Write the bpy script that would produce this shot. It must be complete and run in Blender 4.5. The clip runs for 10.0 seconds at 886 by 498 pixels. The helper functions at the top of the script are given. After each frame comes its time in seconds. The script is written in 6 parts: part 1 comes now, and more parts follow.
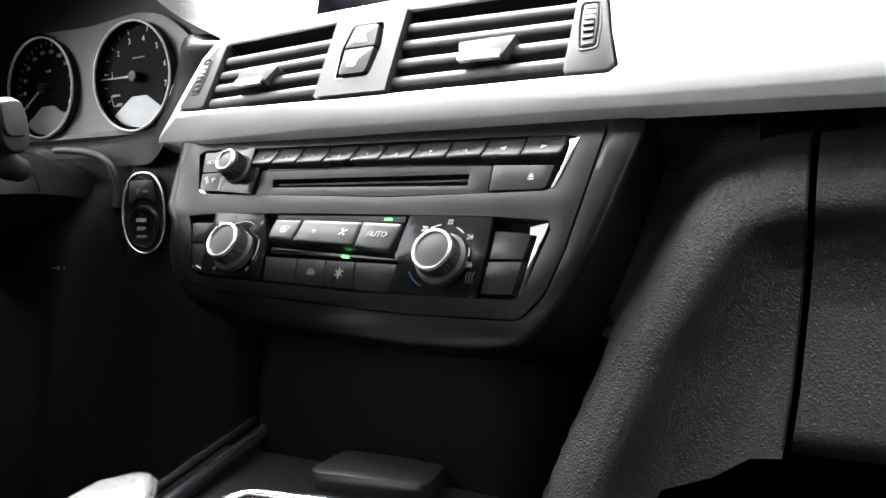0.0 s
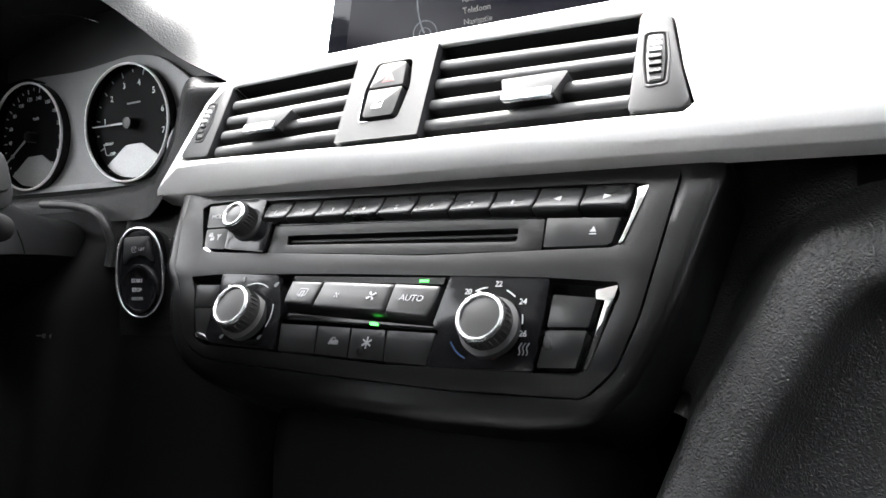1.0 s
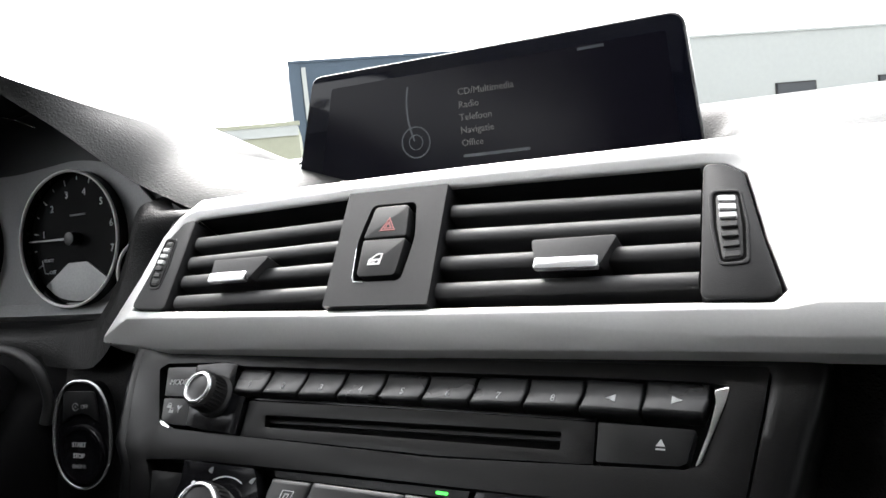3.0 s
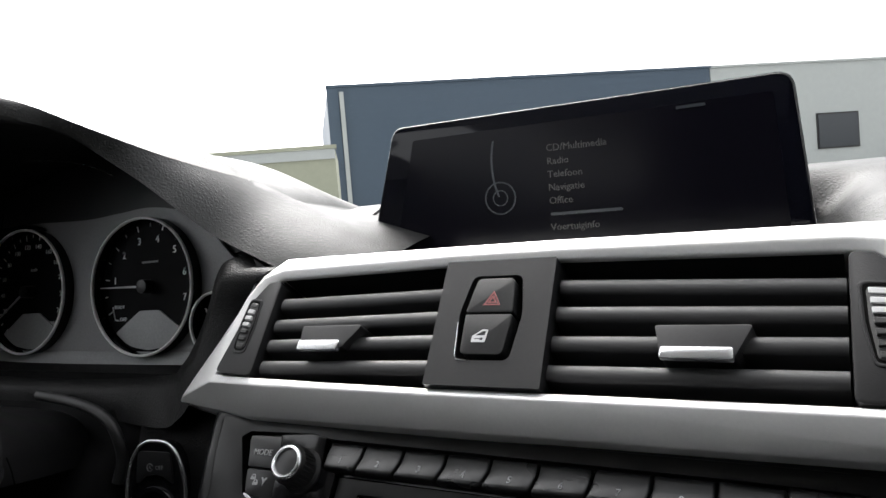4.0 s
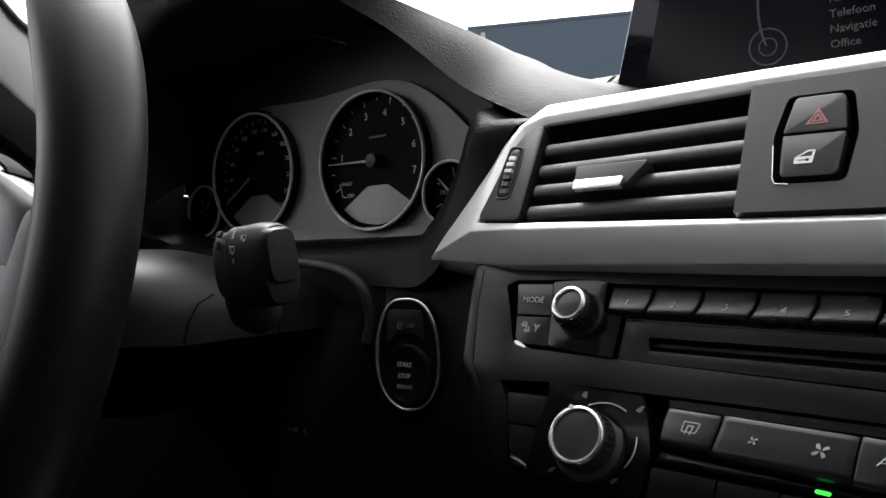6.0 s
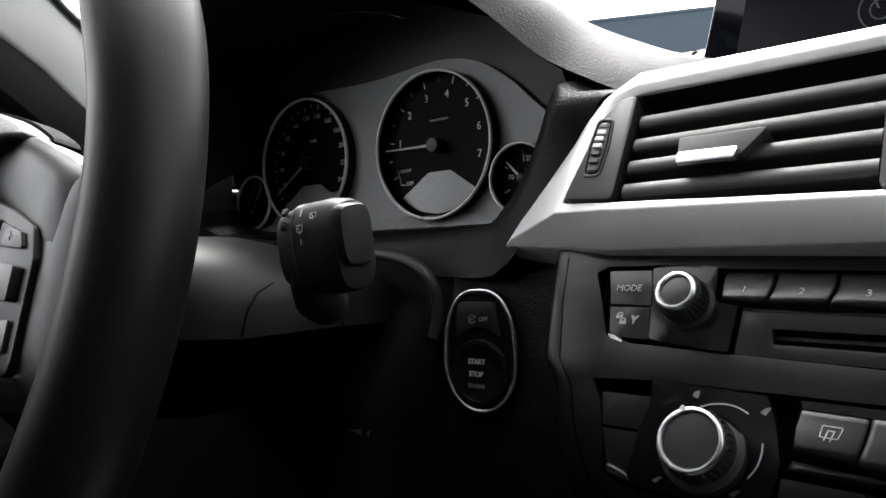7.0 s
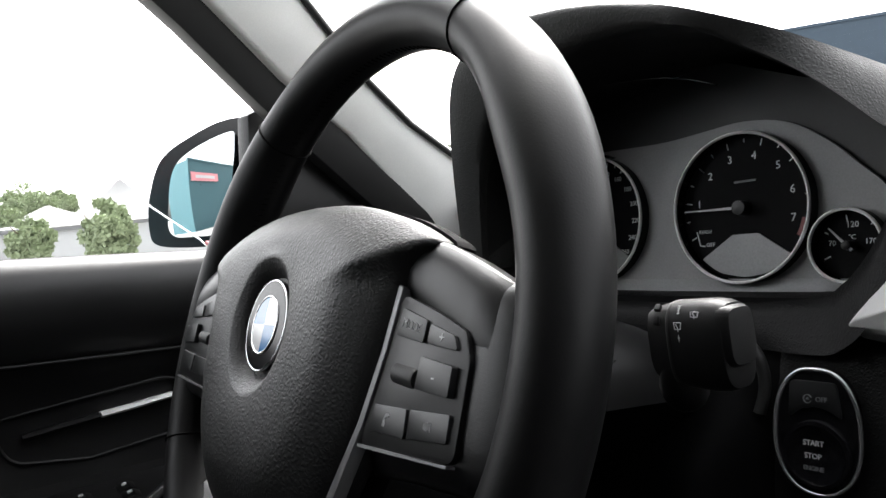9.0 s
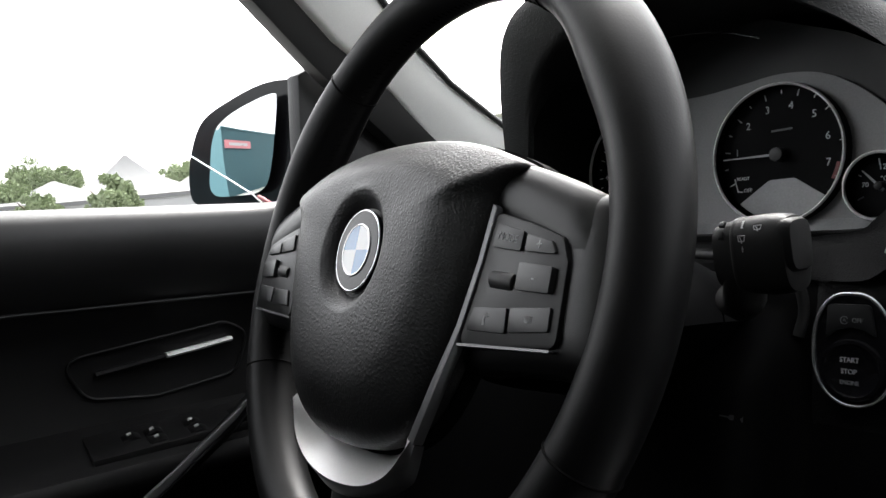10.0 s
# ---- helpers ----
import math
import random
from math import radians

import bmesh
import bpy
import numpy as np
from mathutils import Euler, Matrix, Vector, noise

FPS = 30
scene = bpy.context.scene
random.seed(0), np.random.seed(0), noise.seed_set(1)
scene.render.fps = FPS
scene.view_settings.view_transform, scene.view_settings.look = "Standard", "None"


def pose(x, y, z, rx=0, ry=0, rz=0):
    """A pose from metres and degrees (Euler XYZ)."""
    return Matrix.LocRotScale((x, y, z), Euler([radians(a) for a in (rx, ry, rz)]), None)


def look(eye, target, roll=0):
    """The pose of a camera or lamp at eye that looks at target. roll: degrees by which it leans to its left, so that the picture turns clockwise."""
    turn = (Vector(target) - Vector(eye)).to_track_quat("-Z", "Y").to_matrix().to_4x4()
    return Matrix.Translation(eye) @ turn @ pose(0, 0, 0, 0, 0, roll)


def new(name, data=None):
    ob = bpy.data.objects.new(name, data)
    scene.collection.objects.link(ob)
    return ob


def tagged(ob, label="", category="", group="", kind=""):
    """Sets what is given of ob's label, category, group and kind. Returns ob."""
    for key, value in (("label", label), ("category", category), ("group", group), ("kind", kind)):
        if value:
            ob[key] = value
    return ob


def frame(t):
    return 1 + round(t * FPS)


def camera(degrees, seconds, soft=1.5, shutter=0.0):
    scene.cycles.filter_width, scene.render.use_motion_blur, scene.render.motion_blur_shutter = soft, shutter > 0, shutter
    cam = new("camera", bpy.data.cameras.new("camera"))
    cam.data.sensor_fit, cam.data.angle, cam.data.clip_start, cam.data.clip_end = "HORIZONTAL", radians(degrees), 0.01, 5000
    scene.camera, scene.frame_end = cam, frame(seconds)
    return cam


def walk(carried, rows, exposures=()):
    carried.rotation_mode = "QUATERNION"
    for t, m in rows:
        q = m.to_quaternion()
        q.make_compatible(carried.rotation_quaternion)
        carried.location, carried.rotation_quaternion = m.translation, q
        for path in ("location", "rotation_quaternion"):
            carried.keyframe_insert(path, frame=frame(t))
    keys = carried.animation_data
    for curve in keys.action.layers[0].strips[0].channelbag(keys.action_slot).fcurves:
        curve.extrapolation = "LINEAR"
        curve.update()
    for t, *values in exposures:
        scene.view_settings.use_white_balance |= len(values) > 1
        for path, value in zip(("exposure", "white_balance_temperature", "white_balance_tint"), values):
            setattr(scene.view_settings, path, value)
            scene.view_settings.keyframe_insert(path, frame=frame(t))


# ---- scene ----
cam = camera(60.0, 10.0, soft=1.5)


def gaze(x, y, z, yaw, pitch, roll):
    a, b = radians(yaw), radians(pitch)
    ahead = Vector((-math.sin(a) * math.cos(b), math.cos(a) * math.cos(b), math.sin(b)))
    return look((x, y, z), Vector((x, y, z)) + ahead, roll)


# seconds, eye in metres (car axes: x right, y ahead, z up from the ground), yaw, pitch, roll in degrees
ROWS = [
    (0.0, 0.2712, 0.1329, 0.8999, 28.32, -9.75, -4.32),
    (0.5, 0.2464, 0.1520, 0.9040, 27.64, -8.46, -4.98),
    (1.0, 0.2209, 0.1712, 0.9044, 27.32, -6.72, -5.07),
    (1.5, 0.2055, 0.1883, 0.9116, 25.95, -5.73, -5.07),
    (2.0, 0.1917, 0.2045, 0.9306, 25.18, -4.97, -6.06),
    (2.5, 0.1781, 0.2230, 0.9477, 24.27, -4.76, -5.86),
    (2.7, 0.1736, 0.2290, 0.9536, 23.89, -4.65, -5.65),
    (3.8, 0.1423, 0.2444, 0.9929, 25.86, -3.74, -5.65),
    (4.0, 0.1316, 0.2405, 0.9901, 26.30, -2.45, -4.69),
    (4.5, 0.1106, 0.2326, 0.9888, 28.71, -2.59, -4.05),
    (5.0, 0.0921, 0.2219, 0.9838, 30.99, -2.72, -4.74),
    (5.5, 0.0731, 0.2173, 0.9738, 34.04, -3.42, -4.97),
    (6.0, 0.0616, 0.2247, 0.9444, 37.11, -5.70, -5.37),
    (6.2, 0.0498, 0.2247, 0.9476, 36.48, -7.05, -6.44),
    (7.3, 0.0119, 0.2568, 0.9308, 40.38, -4.07, -5.32),
    (7.5, 0.0008, 0.2668, 0.9357, 39.83, -3.36, -5.29),
    (8.0, -0.0180, 0.2542, 0.9577, 41.19, -1.73, -5.77),
    (8.5, -0.0187, 0.2191, 0.9712, 49.16, -0.85, -6.22),
    (9.0, -0.0054, 0.1862, 0.9705, 55.05, -2.10, -6.39),
    (9.5, 0.0010, 0.1632, 0.9624, 57.41, -2.89, -5.86),
    (10.0, 0.0050, 0.1303, 0.9526, 55.56, -3.79, -6.31),
]
EXPOSURES = [(0.0, 4.5), (1.2, 4.5), (2.0, 3.95), (2.7, 3.45), (3.8, 2.3), (6.0, 2.2), (7.4, 2.95), (8.2, 3.05), (8.7, 3.0), (9.3, 2.55), (10.0, 2.5)]
walk(cam, [(t, gaze(*row)) for t, *row in ROWS], EXPOSURES)

# ---- light ----
world = bpy.data.worlds.new("overcast_sky")
scene.world = world
world.use_nodes = True
wn, wl = world.node_tree.nodes, world.node_tree.links
sky = wn.new("ShaderNodeTexSky")
sky.sky_type = "NISHITA"
sky.sun_disc = False
sky.sun_elevation, sky.sun_rotation = radians(52), radians(-40)
sky.air_density, sky.dust_density, sky.ozone_density = 1.0, 6.0, 1.0
pale = wn.new("ShaderNodeHueSaturation")
pale.inputs["Saturation"].default_value = 0.12
wl.new(sky.outputs[0], pale.inputs["Color"])
wl.new(pale.outputs[0], wn["Background"].inputs["Color"])
wn["Background"].inputs["Strength"].default_value = 0.15
sun_data = bpy.data.lights.new("sun", "SUN")
sun_data.energy, sun_data.angle, sun_data.color = 0.7, radians(25), (1.0, 0.97, 0.93)
sun = new("sun", sun_data)
sun.matrix_world = look((0, 0, 30), (10.0, -11.5, 30 - 19.5))


# ---- materials ----
def mat(name, base, rough=0.5, metal=0.0, grain=0.0, relief=0.0, blotch=0.12, spec=0.5, coat=0.0, fine=0.0, fade=60.0):
    """A surface with colour variation at two scales; grain: size of leather-like cells in metres, relief: their depth; fine: depth of fine noise."""
    m = bpy.data.materials.new(name)
    m.use_nodes = True
    n, l = m.node_tree.nodes, m.node_tree.links
    b = n["Principled BSDF"]
    b.inputs["Metallic"].default_value = metal
    b.inputs["Specular IOR Level"].default_value = spec
    b.inputs["Coat Weight"].default_value = coat
    b.inputs["Coat Roughness"].default_value = 0.08
    tc = n.new("ShaderNodeTexCoord")
    big, small = n.new("ShaderNodeTexNoise"), n.new("ShaderNodeTexNoise")
    big.inputs["Scale"].default_value, small.inputs["Scale"].default_value = fade * 0.4, fade * 12
    big.inputs["Detail"].default_value, small.inputs["Detail"].default_value = 3, 2
    l.new(tc.outputs["Object"], big.inputs["Vector"])
    l.new(tc.outputs["Object"], small.inputs["Vector"])
    mixer = n.new("ShaderNodeMath")
    mixer.operation = "ADD"
    l.new(big.outputs["Fac"], mixer.inputs[0])
    l.new(small.outputs["Fac"], mixer.inputs[1])
    ramp = n.new("ShaderNodeMapRange")
    ramp.inputs["From Min"].default_value, ramp.inputs["From Max"].default_value = 0.6, 1.4
    ramp.inputs["To Min"].default_value, ramp.inputs["To Max"].default_value = 1 - blotch, 1 + blotch
    l.new(mixer.outputs[0], ramp.inputs["Value"])
    col = n.new("ShaderNodeVectorMath")
    col.operation = "SCALE"
    col.inputs[0].default_value = base
    l.new(ramp.outputs["Result"], col.inputs["Scale"])
    l.new(col.outputs["Vector"], b.inputs["Base Color"])
    rr = n.new("ShaderNodeMapRange")
    rr.inputs["From Min"].default_value, rr.inputs["From Max"].default_value = 0.3, 0.7
    rr.inputs["To Min"].default_value, rr.inputs["To Max"].default_value = max(0.02, rough * 0.88), min(1.0, rough * 1.12)
    l.new(big.outputs["Fac"], rr.inputs["Value"])
    l.new(rr.outputs["Result"], b.inputs["Roughness"])
    if grain or fine:
        bump = n.new("ShaderNodeBump")
        bump.inputs["Strength"].default_value = 1.0
        if grain:
            cells = n.new("ShaderNodeTexVoronoi")
            cells.feature = "DISTANCE_TO_EDGE"
            cells.inputs["Scale"].default_value = 1.0 / grain
            warp = n.new("ShaderNodeTexNoise")
            warp.inputs["Scale"].default_value = 0.5 / grain
            l.new(tc.outputs["Object"], warp.inputs["Vector"])
            push = n.new("ShaderNodeVectorMath")
            push.operation = "MULTIPLY_ADD"
            push.inputs[1].default_value = (grain * 1.3,) * 3
            l.new(warp.outputs["Color"], push.inputs[0])
            l.new(tc.outputs["Object"], push.inputs[2])
            l.new(push.outputs["Vector"], cells.inputs["Vector"])
            crease = n.new("ShaderNodeMapRange")
            crease.interpolation_type = "SMOOTHSTEP"
            crease.inputs["From Min"].default_value, crease.inputs["From Max"].default_value = 0.0, 0.45
            crease.inputs["To Max"].default_value = 0.6
            l.new(cells.outputs["Distance"], crease.inputs["Value"])
            wrinkle = n.new("ShaderNodeTexNoise")
            wrinkle.inputs["Scale"].default_value, wrinkle.inputs["Detail"].default_value = 0.9 / grain, 4
            l.new(tc.outputs["Object"], wrinkle.inputs["Vector"])
            both_ = n.new("ShaderNodeMath")
            both_.operation = "ADD"
            l.new(crease.outputs["Result"], both_.inputs[0])
            l.new(wrinkle.outputs["Fac"], both_.inputs[1])
            l.new(both_.outputs[0], bump.inputs["Height"])
            bump.inputs["Distance"].default_value = relief
        else:
            nz = n.new("ShaderNodeTexNoise")
            nz.inputs["Scale"].default_value = 1800
            l.new(tc.outputs["Object"], nz.inputs["Vector"])
            l.new(nz.outputs["Fac"], bump.inputs["Height"])
            bump.inputs["Distance"].default_value = fine
        l.new(bump.outputs["Normal"], b.inputs["Normal"])
    return m


def glow(name, color, strength):
    m = bpy.data.materials.new(name)
    m.use_nodes = True
    b = m.node_tree.nodes["Principled BSDF"]
    b.inputs["Base Color"].default_value = (*(c * 0.08 for c in color), 1)
    b.inputs["Emission Color"].default_value = (*color, 1)
    b.inputs["Emission Strength"].default_value = strength
    b.inputs["Roughness"].default_value = 0.3
    return m


M_PAD = mat("grained_soft_black", (0.0155, 0.0158, 0.0158), 0.55, grain=0.0023, relief=0.00022, spec=0.22)
M_BOLSTER = mat("pebble_grained_black", (0.022, 0.0223, 0.0227), 0.46, grain=0.0019, relief=0.00042, spec=0.50)
M_PADFINE = mat("fine_grained_black", (0.0060, 0.0060, 0.0063), 0.48, grain=0.0018, relief=0.00022, spec=0.14)
M_SATIN = mat("satin_black_plastic", (0.004, 0.004, 0.0043), 0.32, fine=0.00006, blotch=0.15, spec=0.34)
# Darker than the plastic itself: footwell shade is put into this base colour.
M_KNEE = mat("shade_darkened_lower_panel", (0.0022, 0.0022, 0.0024), 0.6, fine=0.00008, blotch=0.2, spec=0.04)
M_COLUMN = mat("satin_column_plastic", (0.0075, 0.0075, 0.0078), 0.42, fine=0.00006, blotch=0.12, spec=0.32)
M_SWITCH = mat("matte_switch_plastic", (0.019, 0.019, 0.0196), 0.5, fine=0.00006, spec=0.2)
M_FASCIA = mat("matte_black_fascia", (0.0045, 0.0045, 0.0048), 0.34, fine=0.00008, blotch=0.12, spec=0.34)
M_GLOSS = mat("gloss_black_plastic", (0.006, 0.006, 0.007), 0.16, blotch=0.2, spec=0.3)
M_BUTTON = mat("soft_touch_button", (0.011, 0.0113, 0.0118), 0.30, fine=0.00005, spec=0.46)
M_STALK = mat("matte_stalk_plastic", (0.010, 0.010, 0.0104), 0.50, fine=0.00008, blotch=0.12, spec=0.22)
M_RUBBER = mat("ribbed_black_rubber", (0.018, 0.018, 0.018), 0.55, fine=0.0001)
# Near-black seams; on vent, groove and gap floors the shade is painted in.
M_DARK = mat("seam_and_recess_shade_black", (0.003, 0.003, 0.003), 0.7, spec=0.05)
M_SLAT = mat("dark_grey_louver", (0.030, 0.030, 0.031), 0.48, fine=0.00006, spec=0.34)
M_PANEL = mat("satin_grey_black_panel", (0.016, 0.016, 0.0168), 0.42, fine=0.00006, spec=0.24)
M_SILVER = mat("satin_silver_trim", (0.74, 0.74, 0.735), 0.42, metal=0.3, fine=0.00003, blotch=0.04)
M_CHROME = mat("bright_chrome", (0.90, 0.90, 0.91), 0.16, metal=1.0, blotch=0.03)
M_ALU = mat("brushed_aluminium", (0.72, 0.73, 0.74), 0.24, metal=0.9, fine=0.00003, blotch=0.05)
M_LEATHER = mat("black_leather", (0.0055, 0.0055, 0.0058), 0.43, grain=0.0014, relief=0.000025, spec=0.18)
M_AIRBAG = mat("coarse_grained_cover", (0.009, 0.009, 0.0094), 0.44, grain=0.0021, relief=0.00020, spec=0.40)
M_DIAL = mat("matte_black_dial", (0.004, 0.004, 0.0045), 0.6, spec=0.08)
M_CLUSTER = mat("grey_dial_carrier", (0.26, 0.26, 0.267), 0.36, fine=0.00005)
M_MASK = mat("hood_shaded_dial_surround", (0.030, 0.030, 0.031), 0.45, fine=0.00005)
M_EDGE = mat("dark_satin_metal", (0.19, 0.19, 0.195), 0.36, metal=0.6, blotch=0.04)
# White base stands in for the sky shine of chrome rings and handle.
M_RING = mat("white_for_chrome_shine", (0.93, 0.93, 0.93), 0.30, metal=0.0, blotch=0.02)
M_LCD = mat("grey_display_film", (0.36, 0.366, 0.372), 0.22)
M_PRINT = mat("white_print", (0.46, 0.465, 0.47), 0.5, blotch=0.05)
M_FAINT = mat("faint_grey_print", (0.045, 0.046, 0.048), 0.5, blotch=0.05)
M_DIM = mat("dim_grey_print", (0.17, 0.175, 0.18), 0.5, blotch=0.05)
M_DIALPRINT = mat("pale_dial_print", (0.70, 0.71, 0.72), 0.5, blotch=0.05)
M_KEYPRINT = mat("soft_white_key_print", (0.36, 0.365, 0.37), 0.5, blotch=0.05)
M_SYMBOL = mat("grey_symbol_print", (0.20, 0.203, 0.206), 0.5, blotch=0.05)
M_DOORPAD = mat("soft_door_pad", (0.016, 0.016, 0.0165), 0.42, fine=0.0001, spec=0.5)
M_RED = mat("red_print", (0.18, 0.030, 0.030), 0.45)
M_BLUE = mat("blue_print", (0.018, 0.045, 0.12), 0.45)
M_ENAMELBLUE = mat("blue_enamel", (0.10, 0.26, 0.52), 0.15, coat=0.6, blotch=0.04)
M_ENAMELWHITE = mat("white_enamel", (0.75, 0.77, 0.78), 0.15, coat=0.6, blotch=0.03)
M_SCREEN = mat("black_display_glass", (0.0035, 0.0038, 0.0065), 0.07, blotch=0.05, spec=0.25)
M_LCDPANEL = mat("dark_lcd_panel", (0.0040, 0.0038, 0.0062), 0.16, blotch=0.05, spec=0.14)
M_LINING = mat("light_grey_pillar_lining", (0.82, 0.825, 0.80), 0.75, fine=0.00015, blotch=0.05)
M_SEAL = mat("rubber_seal", (0.015, 0.015, 0.015), 0.5)
M_DOOR = mat("dark_door_panel", (0.006, 0.006, 0.0063), 0.38, fine=0.0001, spec=0.30)
M_CARPET = mat("black_carpet", (0.004, 0.004, 0.004), 0.95, fine=0.0004, spec=0.02)
G_GREEN = glow("green_indicator", (0.06, 0.90, 0.08), 0.35)
G_TEXT = glow("display_text", (0.50, 0.49, 0.48), 0.012)
G_ROUTE = glow("display_route", (0.35, 0.40, 0.46), 0.006)


# ---- shaping helpers ----
def seat(o, yaw, tilt):
    """Pose of a panel: local x to the right along it, y up along it, z out of it. tilt: degrees by which its face looks up."""
    y, t = radians(yaw), radians(tilt)
    u = Vector((math.cos(y), math.sin(y), 0))
    n = Vector((math.sin(y) * math.cos(t), -math.cos(y) * math.cos(t), math.sin(t)))
    v = n.cross(u)
    m = Matrix((u, v, n)).transposed().to_4x4()
    m.translation = o
    return m


SHAPE = []  # functions that carry what is drawn flat onto its curved surface


def laid(p):
    for g in SHAPE:
        p = g(Vector(p))
    return p


def densify(pts, step=0.007):
    """The same outline with points close enough together to follow a curved surface."""
    if not SHAPE:
        return pts
    out = []
    for a, b in zip(pts, list(pts[1:]) + [pts[0]]):
        k = max(1, int(math.hypot(b[0] - a[0], b[1] - a[1]) / step))
        out += [(a[0] + (b[0] - a[0]) * i / k, a[1] + (b[1] - a[1]) * i / k) for i in range(k)]
    return out


def resample(pts, n):
    """n points at even steps along a closed outline, from its first point."""
    ring = [Vector(p) for p in pts] + [Vector(pts[0])]
    total = sum((b - a).length for a, b in zip(ring, ring[1:]))
    out, gone, want = [], 0.0, 0.0
    for a, b in zip(ring, ring[1:]):
        d = (b - a).length
        while want <= gone + d and len(out) < n:
            out.append(a + (b - a) * ((want - gone) / max(d, 1e-9)))
            want += total / n
        gone += d
    return out


def mm(*pts):
    return [tuple(c * 0.001 for c in p) for p in pts]


def thing(name, m, label, category, group="", kind=""):
    ob = new(name)
    ob.empty_display_size = 0.01
    ob.matrix_world = m
    return tagged(ob, label, category, group, kind)


def finish(name, bm, material, bevel=0.0, seg=2, sharp=30, limit=28):
    if SHAPE:
        bmesh.ops.triangulate(bm, faces=[f for f in bm.faces if len(f.verts) > 4])
        for v in bm.verts:
            v.co = laid(v.co)
    if bevel:
        bm.normal_update()
        es = [e for e in bm.edges if len(e.link_faces) == 2 and e.calc_face_angle(0) > radians(limit)]
        if es:
            bmesh.ops.bevel(bm, geom=es, offset=bevel, segments=seg, affect="EDGES", profile=0.6, clamp_overlap=True)
    bmesh.ops.recalc_face_normals(bm, faces=bm.faces)
    me = bpy.data.meshes.new(name)
    bm.to_mesh(me)
    bm.free()
    for p in me.polygons:
        p.use_smooth = True
    me.set_sharp_from_angle(angle=radians(sharp))
    me.materials.append(material)
    return me


def part(name, bm, material, parent, label="", bevel=0.0, seg=2, sharp=30, limit=28):
    ob = new(name, finish(name, bm, material, bevel, seg, sharp, limit))
    ob.parent = parent
    if label:
        tagged(ob, label)
    return ob


def solo(name, bm, material, m, label, category, group="", kind="", bevel=0.0, seg=2, sharp=30):
    ob = new(name, finish(name, bm, material, bevel, seg, sharp))
    ob.matrix_world = m
    return tagged(ob, label, category, group, kind)


def rounded(pts, r, seg=5):
    """A polygon with its corners rounded; r: one radius or one for each corner."""
    out, k = [], len(pts)
    for i, p in enumerate(pts):
        rad = r[i] if isinstance(r, (list, tuple)) else r
        p, a, b = Vector(p), Vector(pts[i - 1]), Vector(pts[(i + 1) % k])
        da, db = (a - p), (b - p)
        if rad <= 0 or da.length < 1e-6 or db.length < 1e-6:
            out.append(tuple(p))
            continue
        ang = da.angle(db)
        cut = min(rad / max(math.tan(ang / 2), 1e-3), da.length * 0.48, db.length * 0.48)
        s, e = p + da.normalized() * cut, p + db.normalized() * cut
        for j in range(seg + 1):
            t = j / seg
            out.append(tuple((1 - t) ** 2 * s + 2 * t * (1 - t) * p + t * t * e))
    return out


def prism(pts, z0, z1, bm=None, taper=0.0):
    bm = bm or bmesh.new()
    pts = densify(pts)
    c = sum((Vector(p) for p in pts), Vector((0, 0))) / len(pts)
    lo = [bm.verts.new((*p, z0)) for p in pts]
    hi = [bm.verts.new((*(Vector(p) + (c - Vector(p)) * taper), z1)) for p in pts]
    bm.faces.new(hi)
    bm.faces.new(lo[::-1])
    for i in range(len(pts)):
        j = (i + 1) % len(pts)
        bm.faces.new((lo[i], lo[j], hi[j], hi[i]))
    return bm


def plate(outer, holes, z0, z1):
    """A plate with holes through it."""
    bm = bmesh.new()
    loops = []
    for ring in [densify(r) for r in (outer, *holes)]:
        vs = [bm.verts.new((*p, z1)) for p in ring]
        loops.append([bm.edges.new((vs[i], vs[(i + 1) % len(vs)])) for i in range(len(vs))])
    bmesh.ops.triangle_fill(bm, use_beauty=True, use_dissolve=False, edges=[e for lp in loops for e in lp])
    top = list(bm.faces)
    got = bmesh.ops.extrude_face_region(bm, geom=top)
    for v in [g for g in got["geom"] if isinstance(g, bmesh.types.BMVert)]:
        v.co.z = z0
    return bm


def box(x0, x1, y0, y1, z0, z1, bm=None):
    return prism([(x0, y0), (x1, y0), (x1, y1), (x0, y1)], z0, z1, bm)


def loft(rings, closed=True, caps=True, bm=None):
    """A skin over rings of equally many points."""
    bm = bm or bmesh.new()
    vs = [[bm.verts.new(p) for p in ring] for ring in rings]
    k = len(rings[0])
    for a, b in zip(vs, vs[1:]):
        for i in range(k if closed else k - 1):
            j = (i + 1) % k
            bm.faces.new((a[i], a[j], b[j], b[i]))
    if caps and closed:
        bm.faces.new(vs[0][::-1])
        bm.faces.new(vs[-1])
    return bm


def lathe(profile, seg=40, center=(0, 0), bm=None, a0=0.0, ring=False):
    """Round body about the local z axis; profile: radius and height from bottom to top."""
    rings = [[(center[0] + r * math.cos(a0 + 2 * math.pi * i / seg), center[1] + r * math.sin(a0 + 2 * math.pi * i / seg), z) for i in range(seg)] for r, z in profile]
    if ring:
        bm = loft(rings + rings[:1], True, False, bm)
        bmesh.ops.remove_doubles(bm, verts=bm.verts, dist=1e-6)
        return bm
    return loft(rings, True, True, bm)


